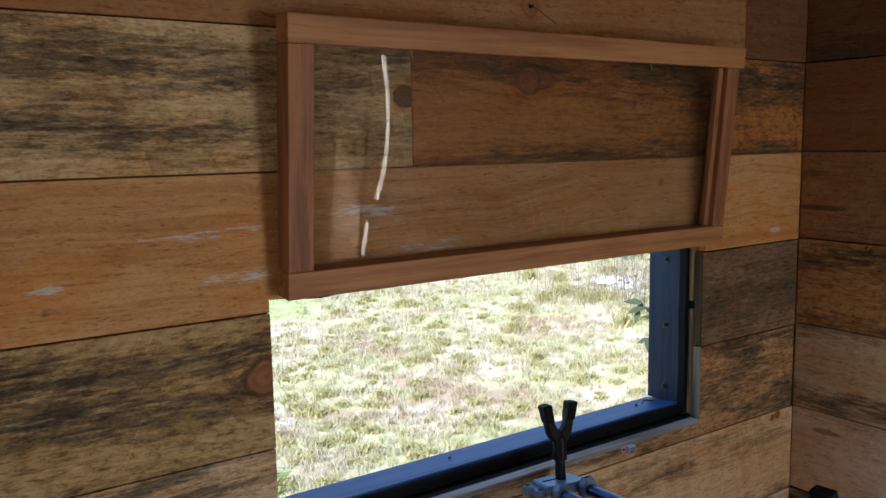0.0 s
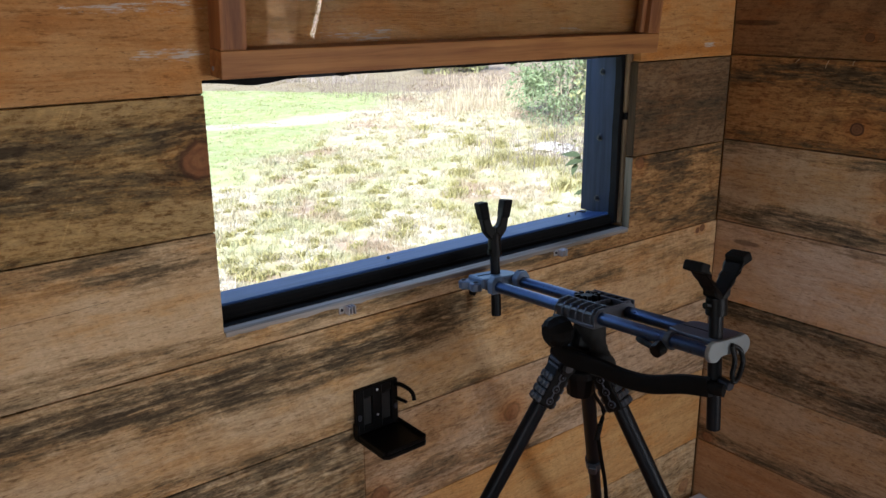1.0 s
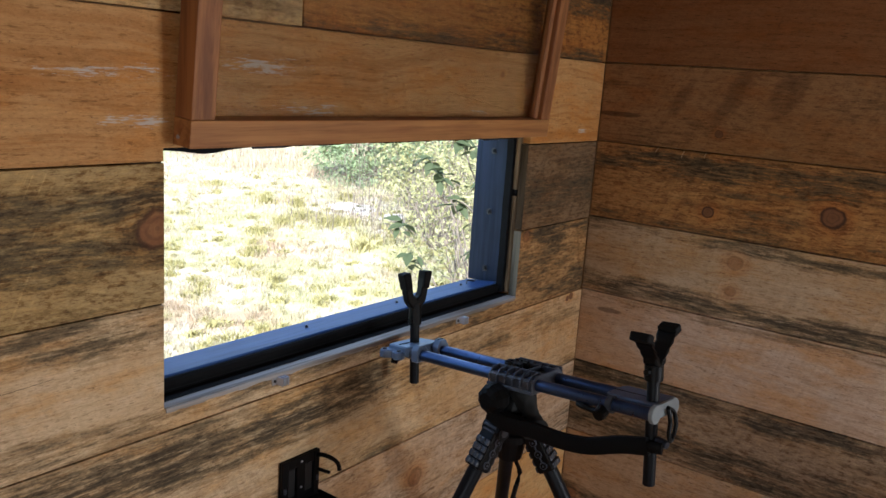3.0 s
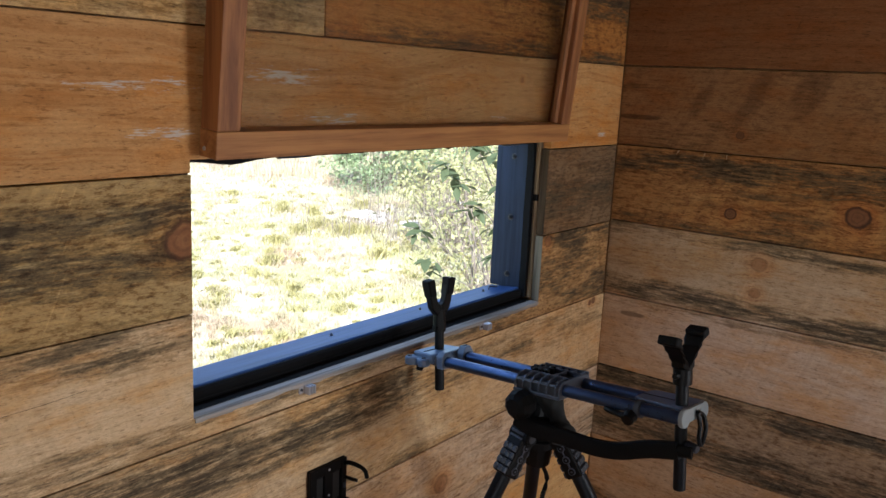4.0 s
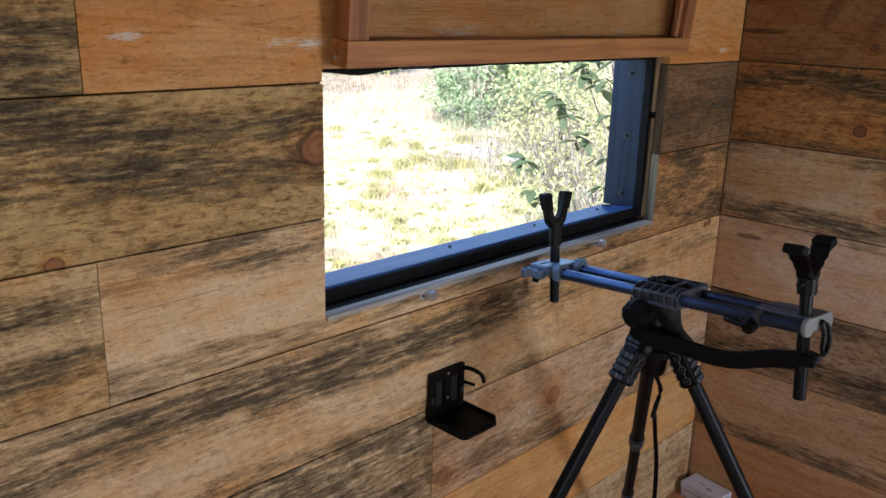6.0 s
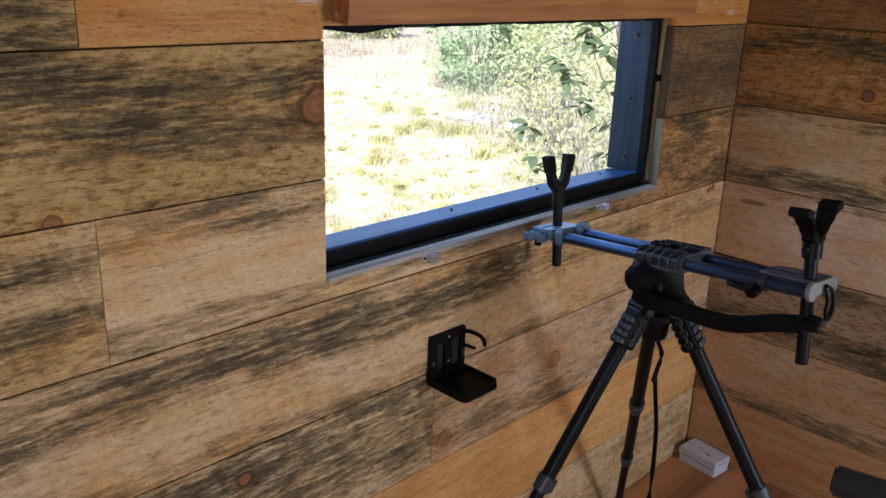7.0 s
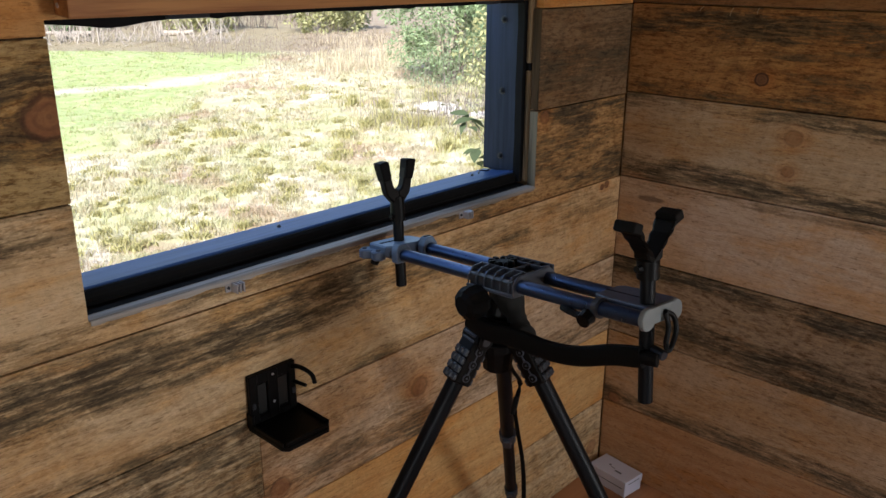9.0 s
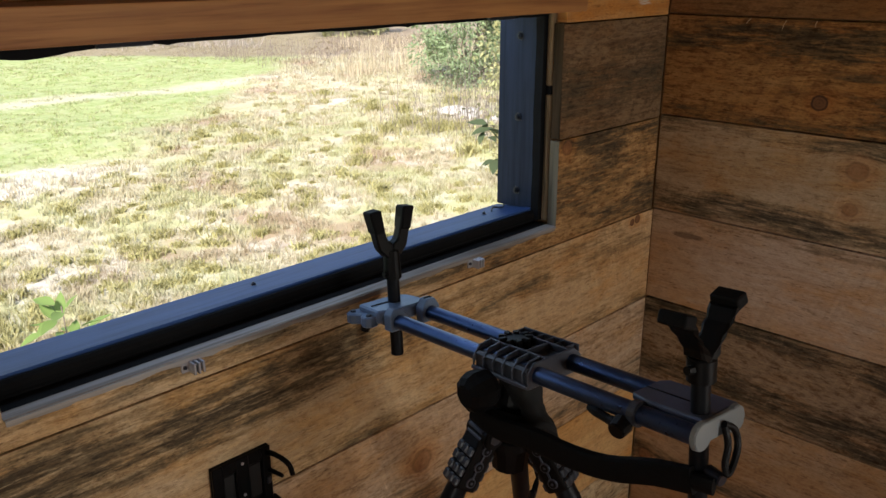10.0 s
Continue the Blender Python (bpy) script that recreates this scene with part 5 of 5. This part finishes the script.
def blades(rng, roots, high, wide, lean, curl=0.35):
    """Bent two-part blades from roots: verts and loops of a quad and a tip triangle each."""
    n = len(roots)
    turn = rng.uniform(0, math.tau, n)
    side = np.stack([np.cos(turn), np.sin(turn), np.zeros(n)], -1)
    fall = rng.uniform(0, math.tau, n)
    out = np.stack([np.cos(fall), np.sin(fall), np.zeros(n)], -1) * (rng.uniform(0.1, 1, n) * lean)[:, None]
    h = high[:, None] * np.array([0, 0, 1.0])
    mid = roots + h * 0.55 + out * high[:, None] * 0.4
    tip = roots + h * rng.uniform(0.75, 1.0, n)[:, None] + out * high[:, None] * (0.9 + curl)
    w = (wide * 0.5)[:, None] * side
    verts = np.stack([roots - w, roots + w, mid + w * 0.8, mid - w * 0.8, tip], 1).reshape(-1, 3)
    base = np.arange(n)[:, None] * 5
    loops = (base + np.array([[0, 1, 2, 3, 3, 2, 4]])).ravel()
    return verts, np.tile([4, 3], n), loops


def wedge(rng, n, near, far, a0, a1, power):
    """Places in a sector of the clearing as seen from the window."""
    r = near * (far / near) ** (rng.uniform(0, 1, n) ** power)
    a = np.radians(rng.uniform(a0, a1, n))
    return -1.6 + r * np.sin(a), -0.9 + r * np.cos(a)


def grass():
    rng = np.random.default_rng(7)
    x, y = wedge(rng, 13000, 8.0, 52, 5, 62, 0.95)
    # tufts stand in loose patches with bare sandy ground between
    bare = np.array([noise.noise((a * 0.9, b * 0.9, 0.0)) + 0.6 * noise.noise((a * 2.7, b * 2.7, 5.0)) for a, b in zip(x, y)])
    keep = bare + rng.normal(0, 0.22, len(x)) > -0.36
    x, y = x[keep], y[keep]
    per = 18
    dist = np.hypot(x, y)
    rx = np.repeat(x, per) + rng.normal(0, 0.06, len(x) * per) * np.repeat(np.clip(dist / 14, 0.7, 2.5), per)
    ry = np.repeat(y, per) + rng.normal(0, 0.06, len(x) * per) * np.repeat(np.clip(dist / 14, 0.7, 2.5), per)
    tall = np.repeat(rng.uniform(0.07, 0.19, len(x)), per) * rng.uniform(0.5, 1.2, len(rx))
    plot = (1.06 * ry - 12 - rx > 0) & (ry > 16.5)
    tall = np.where(plot, tall * 0.45, tall)
    wide = np.repeat(np.clip(dist * 0.0011, 0.010, 0.04), per)
    roots = np.stack([rx, ry, ground_height(rx, ry) - 0.01], -1)
    v, s, l = blades(rng, roots, tall, wide, 0.8)
    from_arrays("field_grass", v, s, l, GRASS, "dry straw-coloured and green grass over the clearing", "grass", "stuff")
    # tall dry stalks towards the edge
    x, y = wedge(rng, 900, 26, 46, 24, 62, 1.0)
    clump = np.array([noise.noise((a * 0.35, b * 0.35, 3.0)) for a, b in zip(x, y)])
    keep = (x - 0.62 * y > 3.6) & (x + y > 40.0) & (clump > 0.02)
    x, y = x[keep], y[keep]
    per = 16
    rx, ry = np.repeat(x, per) + rng.normal(0, 0.35, len(x) * per), np.repeat(y, per) + rng.normal(0, 0.35, len(x) * per)
    roots = np.stack([rx, ry, ground_height(rx, ry) - 0.02], -1)
    v, s, l = blades(rng, roots, rng.uniform(0.35, 0.95, len(rx)), rng.uniform(0.012, 0.028, len(rx)), 0.3, 0.1)
    from_arrays("dry_reeds", v, s, l, REED, "tall dry brown reeds at the edge of the clearing", "reeds", "stuff")


def tussock(x, y, size, rng):
    """Blades of one low tussock, as arrays."""
    n = int(90 + 260 * size)
    r, a = np.abs(rng.normal(0, size * 0.42, n)), rng.uniform(0, math.tau, n)
    rx, ry = x + r * np.cos(a) * 1.3, y + r * np.sin(a)
    roots = np.stack([rx, ry, ground_height(rx, ry) - 0.01], -1)
    return blades(rng, roots, rng.uniform(0.35, 0.85, n) * size, rng.uniform(0.014, 0.03, n), 0.9)


def leaf_cloud(rng, centres, radii, count, size, slim, droop=0.2):
    """Loose leaves round clump centres, as bent rhombs."""
    c = rng.integers(0, len(centres), count)
    d = rng.normal(0, 1, (count, 3))
    d /= np.linalg.norm(d, axis=1)[:, None]
    place = centres[c] + d * (radii[c] * rng.uniform(0.25, 1.0, count) ** 0.5)[:, None]
    way = d + rng.normal(0, 0.6, (count, 3)) - np.array([0, 0, droop])
    way /= np.linalg.norm(way, axis=1)[:, None]
    side = np.cross(way, rng.normal(0, 1, (count, 3)))
    side /= np.linalg.norm(side, axis=1)[:, None] + 1e-6
    length = (size * rng.uniform(0.6, 1.3, count))[:, None]
    up = np.cross(side, way)
    mid = place + way * length * 0.5 + up * length * 0.06
    verts = np.stack([place, mid + side * length * slim, place + way * length, mid - side * length * slim], 1).reshape(-1, 3)
    return verts, np.full(count, 4), np.arange(count * 4)


def shrub(name, x, y, wide, high, leaves, size, slim, material, label, seed, clumps=60, stems=14):
    """A bush: tapered stems, forked limbs and a crown of clumped leaves with gaps."""
    rng = np.random.default_rng(seed)
    g = float(ground_height(np.array(x), np.array(y)))
    bush = thing(name, (x, y, g), label, "bush")
    u = rng.uniform(0, 1, clumps)
    a = rng.uniform(0, math.tau, clumps)
    z = high * (0.10 + 0.86 * u)
    swell = wide * np.sqrt(np.clip(1 - ((z / high - 0.42) / 0.62) ** 2, 0.05, 1)) * rng.uniform(0.45, 1.0, clumps)
    centres = np.stack([x + np.cos(a) * swell, y + np.sin(a) * swell, g + z], -1)
    radii = rng.uniform(0.10, 0.24, clumps) * (wide + high) * 0.5
    for i in range(stems):
        c = centres[i % clumps]
        root = Vector((x + rng.normal(0, wide * 0.12), y + rng.normal(0, wide * 0.12), g - 0.05))
        tip = Vector(c)
        mid = root.lerp(tip, 0.5) + Vector(rng.normal(0, wide * 0.08, 3))
        pts = curve_points([root, mid, tip], 5)
        r0 = 0.0055 * (wide + high)
        part("stem", swept(pts, [r0 * (1 - 0.85 * j / (len(pts) - 1)) for j in range(len(pts))], 6), TWIG, bush)
    v, s, l = leaf_cloud(rng, centres - np.array([x, y, g]), radii, leaves, size, slim)
    ob = from_arrays("crown", v, s, l, material, parent=bush)
    return bush


def brushwood(seed, n, spot, label, material, long=(0.8, 2.6), thick=0.02, fall=0.45):
    """A tangle of bare sticks: one mesh."""
    rng = np.random.default_rng(seed)
    x, y = spot(rng, n)
    h = rng.uniform(*long, n)
    a, t = rng.uniform(0, math.tau, n), np.clip(np.abs(rng.normal(0, fall, n)), 0, 1.5)
    way = np.stack([np.cos(a) * np.sin(t), np.sin(a) * np.sin(t), np.cos(t)], -1)
    root = np.stack([x, y, ground_height(x, y) - 0.03], -1)
    tip = root + way * h[:, None]
    r = thick * rng.uniform(0.5, 1.3, n)
    verts = []
    for w in (0, math.tau / 3, 2 * math.tau / 3):
        verts.append(root + np.stack([np.cos(w) * r, np.sin(w) * r, 0 * r], -1))
    verts.append(tip)
    v = np.stack(verts, 1).reshape(-1, 3)
    l = (np.arange(n)[:, None] * 4 + np.array([[0, 1, 3, 1, 2, 3, 2, 0, 3]])).ravel()
    return from_arrays("brushwood", v, np.full(n * 3, 3), l, material, label, "brushwood", "stuff")


def log(x, y, long, r, turn, tilt, seed):
    rnd = random.Random(seed)
    g = float(ground_height(np.array(x), np.array(y)))
    w = radians(turn)
    pts = [Vector((x + math.cos(w) * s * long, y + math.sin(w) * s * long, g + r * 0.8 + s * long * math.tan(radians(tilt)) + rnd.uniform(-0.04, 0.04))) for s in (0, 0.25, 0.5, 0.75, 1)]
    ob = part("log", swept(curve_points(pts, 4), [r * (1 - 0.4 * i / 16) for i in range(17)], 9), DEADWOOD)
    return tagged(ob, "bleached fallen log at the far edge", "log", "logs")


def stone(x, y, size, seed):
    bm = bmesh.new()
    bmesh.ops.create_icosphere(bm, subdivisions=3, radius=size)
    rnd = random.Random(seed)
    off = Vector((rnd.uniform(0, 9), rnd.uniform(0, 9), 0))
    g = float(ground_height(np.array(x), np.array(y)))
    for v in bm.verts:
        v.co *= 1 + 0.35 * noise.noise(v.co * (1.6 / size) + off)
        v.co = Vector((v.co.x * 1.5 + x, v.co.y * 1.1 + y, v.co.z * 0.5 + g + size * 0.12))
    return tagged(part("rock", bm, STONE), "low pale rock in the dry grass", "rock", "rocks")


def leaf_mesh():
    """One broad pointed leaf, folded along its rib, 1 long."""
    data = bpy.data.meshes.new("leaf")
    rows = [(0.0, 0.0), (0.15, 0.13), (0.35, 0.21), (0.55, 0.20), (0.78, 0.11), (1.0, 0.0)]
    verts, faces = [], []
    for s, w in rows:
        dip = -0.10 * s * s
        verts += [(s, -w, dip + w * 0.35), (s, 0, dip), (s, w, dip + w * 0.35)]
    for i in range(len(rows) - 1):
        a = i * 3
        faces += [(a, a + 1, a + 4, a + 3), (a + 1, a + 2, a + 5, a + 4)]
    data.from_pydata(verts, [], faces)
    data.validate()
    data.materials.append(LEAF)
    data.shade_smooth()
    return data


def sapling():
    """A young broad-leaved tree close to the window: slim forked trunk and single leaves in whorls."""
    base = Vector((3.05, 2.30, float(ground_height(np.array(3.05), np.array(2.30)))))
    tree = thing("sapling", base, "young tree with thin grey branches and broad dark leaves", "tree")
    fork_at = Vector((3.02, 2.30, -0.55))
    part("trunk", swept(curve_points([base - Vector((0, 0, 0.05)), (3.10, 2.33, -1.7), fork_at, (3.0, 2.26, 0.3), (2.92, 2.30, 1.1), (2.86, 2.28, 1.7)], 6), [0.024 - 0.0185 * i / 30 for i in range(31)], 8), TWIG, tree, "", True)
    ends = [((3.05, 2.31, -0.9), (2.59, 2.76, 0.25)), ((3.05, 2.31, -0.9), (2.62, 2.66, 0.02)), (fork_at, (2.85, 2.62, 0.62)), (fork_at, (2.97, 2.82, 0.68)), ((3.0, 2.26, 0.3), (2.76, 2.42, 0.93)),
            ((3.0, 2.26, 0.3), (2.64, 2.06, 0.38)), ((2.95, 2.29, 0.8), (2.80, 2.24, 1.15)), ((3.03, 2.30, -0.7), (2.92, 2.27, 0.10)), ((3.0, 2.27, 0.2), (2.88, 2.48, 0.44)), ((2.95, 2.29, 0.8), (2.97, 2.52, 1.02)), ((2.97, 2.28, 0.6), (2.70, 2.20, 0.86)), ((2.99, 2.27, 0.4), (2.66, 2.12, 0.62)), ((2.93, 2.29, 0.95), (2.88, 2.36, 1.25))]
    rnd = random.Random(11)
    data = leaf_mesh()
    for i, (a, b) in enumerate(ends):
        a, b = Vector(a), Vector(b)
        mid = a.lerp(b, 0.55) + Vector((rnd.uniform(-0.05, 0.05), rnd.uniform(-0.05, 0.05), 0.06))
        part("branch", swept(curve_points([a, mid, b], 6), [0.008 - 0.006 * j / 12 for j in range(13)], 6), TWIG, tree)
        for j in range(rnd.randint(8, 11)):
            where = a.lerp(b, 0.55) if j > 8 else b
            spin = math.tau * j / 7 + rnd.uniform(-0.3, 0.3)
            size = rnd.uniform(0.11, 0.19)
            ob = new("leaf", data)
            ob.parent = tree
            spot = where + Vector((rnd.uniform(-0.03, 0.03), rnd.uniform(-0.03, 0.03), rnd.uniform(-0.06, 0.04))) - base
            ob.matrix_basis = Matrix.Translation(spot) @ Euler((rnd.uniform(-0.5, 0.5), rnd.uniform(-0.1, 0.75), spin)).to_matrix().to_4x4() @ Matrix.Scale(size, 4)
    return tree


def shoot():
    """A slim leafy shoot that reaches up in front of the window: one stem and single pale-green leaves."""
    tip = Vector((-0.24, 2.86, -0.20))
    g = float(ground_height(np.array(-0.15), np.array(2.95)))
    stem = thing("sapling", (-0.15, 2.95, g), "slim young shoot with fresh pale-green leaves", "tree")
    base = ORIGIN[stem]
    pts = curve_points([base - Vector((0, 0, 0.05)), (-0.17, 2.92, -1.7), (-0.21, 2.88, -0.9), tip], 6)
    part("trunk", swept(pts, [0.014 - 0.011 * i / 18 for i in range(19)], 7), TWIG, stem, "", True)
    rnd = random.Random(5)
    data = leaf_mesh().copy()
    data.materials.clear()
    data.materials.append(FRESH)
    for i in range(44):
        down = rnd.uniform(0.0, 0.50)
        out = 0.05 + down * 0.42
        spin = i * 2.4 + rnd.uniform(-0.4, 0.4)
        spot = tip + Vector((math.cos(spin) * out * rnd.uniform(0.3, 1), math.sin(spin) * out * rnd.uniform(0.3, 1), -down)) - base
        ob = new("leaf", data)
        ob.parent = stem
        ob.matrix_basis = Matrix.Translation(spot) @ Euler((rnd.uniform(-0.5, 0.5), rnd.uniform(-0.9, 0.3), spin)).to_matrix().to_4x4() @ Matrix.Scale(rnd.uniform(0.085, 0.145), 4)
    return stem


ground_sheet()
grass()
rng_t = np.random.default_rng(3)
clumps = []
spots = [(12.9, 14.7, 0.52), (11.85, 14.25, 0.44), (12.7, 13.5, 0.50), (13.4, 13.3, 0.40), (10.85, 13.85, 0.36), (14.25, 17.6, 0.50), (14.8, 16.9, 0.42), (9.65, 12.65, 0.36), (8.25, 10.4, 0.30), (15.5, 21.6, 0.42), (11.7, 11.35, 0.42), (9.0, 16.4, 0.34), (16.6, 16.6, 0.5)]
wx, wy = wedge(rng_t, 700, 8.5, 30, 14, 62, 0.9)
spots += [(a, b, c) for a, b, c in zip(wx, wy, rng_t.uniform(0.08, 0.23, 700)) if a > 1.06 * b - 11.5 or (b < 15 and c < 0.15)]
for tx, ty, ts in spots:
    tv, tz, tl = tussock(tx, ty, ts, rng_t)
    clumps.append((tv, tz, tl + sum(len(c[0]) for c in clumps)))
from_arrays("tussocks", *[np.concatenate([c[i] for c in clumps]) for i in range(3)], HEATH, "low olive-brown tussocks scattered in the straw", "tussocks", "stuff")
shrub("evergreen_bush", 20.6, 19.5, 2.2, 4.6, 22000, 0.16, 0.16, EVERGREEN, "large evergreen bush with narrow grey-green leaves", 21, 80)
shrub("evergreen_bush", 24.5, 19.5, 2.4, 5.0, 16000, 0.16, 0.16, EVERGREEN, "large evergreen bush with narrow grey-green leaves", 22, 70)
shrub("turning_shrub", 13.4, 10.6, 1.5, 3.2, 1900, 0.125, 0.24, YELLOW, "thin shrub with sparse yellow-green leaves", 23, 40, 24)
shrub("turning_shrub", 17.0, 13.2, 1.7, 3.6, 2200, 0.125, 0.24, YELLOW, "thin shrub with sparse yellow-green leaves", 24, 50, 20)
shrub("turning_shrub", 10.8, 7.9, 1.3, 2.8, 2200, 0.105, 0.24, YELLOW, "thin shrub with sparse yellow-green leaves", 25, 40, 18)
brushwood(31, 1500, lambda g, n: (g.uniform(8, 40, n), g.uniform(48, 64, n) - g.uniform(0, 6, n)), "tangle of bare grey sticks behind the clearing", THICKET, (0.8, 3.4), 0.03)


def pile_line(g, n):
    x = g.uniform(6, 24, n)
    return x, 54.5 - 0.66 * x + g.normal(0, 0.9, n)


brushwood(34, 520, pile_line, "long pile of bleached fallen branches at the far edge", DEADWOOD, (0.6, 2.4), 0.045, 1.1)
for i, (bx, by, bw, bh, bl, bm_) in enumerate(((12, 54, 3.6, 3.4, 5200, YELLOW), (20, 51, 3.4, 3.6, 5200, EVERGREEN), (27, 46, 3.2, 3.2, 5200, YELLOW), (32, 40, 3.0, 3.4, 5200, YELLOW), (5, 56, 3.6, 3.2, 4000, EVERGREEN))):
    shrub("thicket_bush", bx, by, bw, bh, bl, 0.26, 0.24, bm_, "loose olive bush in the thicket behind the clearing", 40 + i, 70, 26)
brushwood(32, 620, lambda g, n: (g.uniform(18, 29, n), g.uniform(26, 38, n)), "tangle of bare brown sticks behind the clearing", THICKET, (0.4, 1.6), 0.012, 0.8)
brushwood(33, 700, lambda g, n: (g.uniform(12, 20, n), g.uniform(8.5, 15, n)), "bare grey twigs among the shrubs", TWIG, (0.8, 3.0), 0.008)
for i, (lx, ly, ll, lr, lt) in enumerate(((22.0, 43.2, 2.0, 0.17, -24), (17.5, 45.5, 2.0, 0.18, 15), (24.6, 41.5, 1.6, 0.16, 40), (19.8, 46.2, 2.6, 0.14, 160), (14.0, 46.5, 2.2, 0.15, 5))):
    log(lx, ly, ll, lr, lt, 2, i)
for i, (sx, sy, ss) in enumerate(((15.45, 15.5, 0.34), (15.8, 15.1, 0.28), (15.3, 14.7, 0.22), (15.5, 13.7, 0.26))):
    stone(sx, sy, ss, i)
sapling()
shoot()
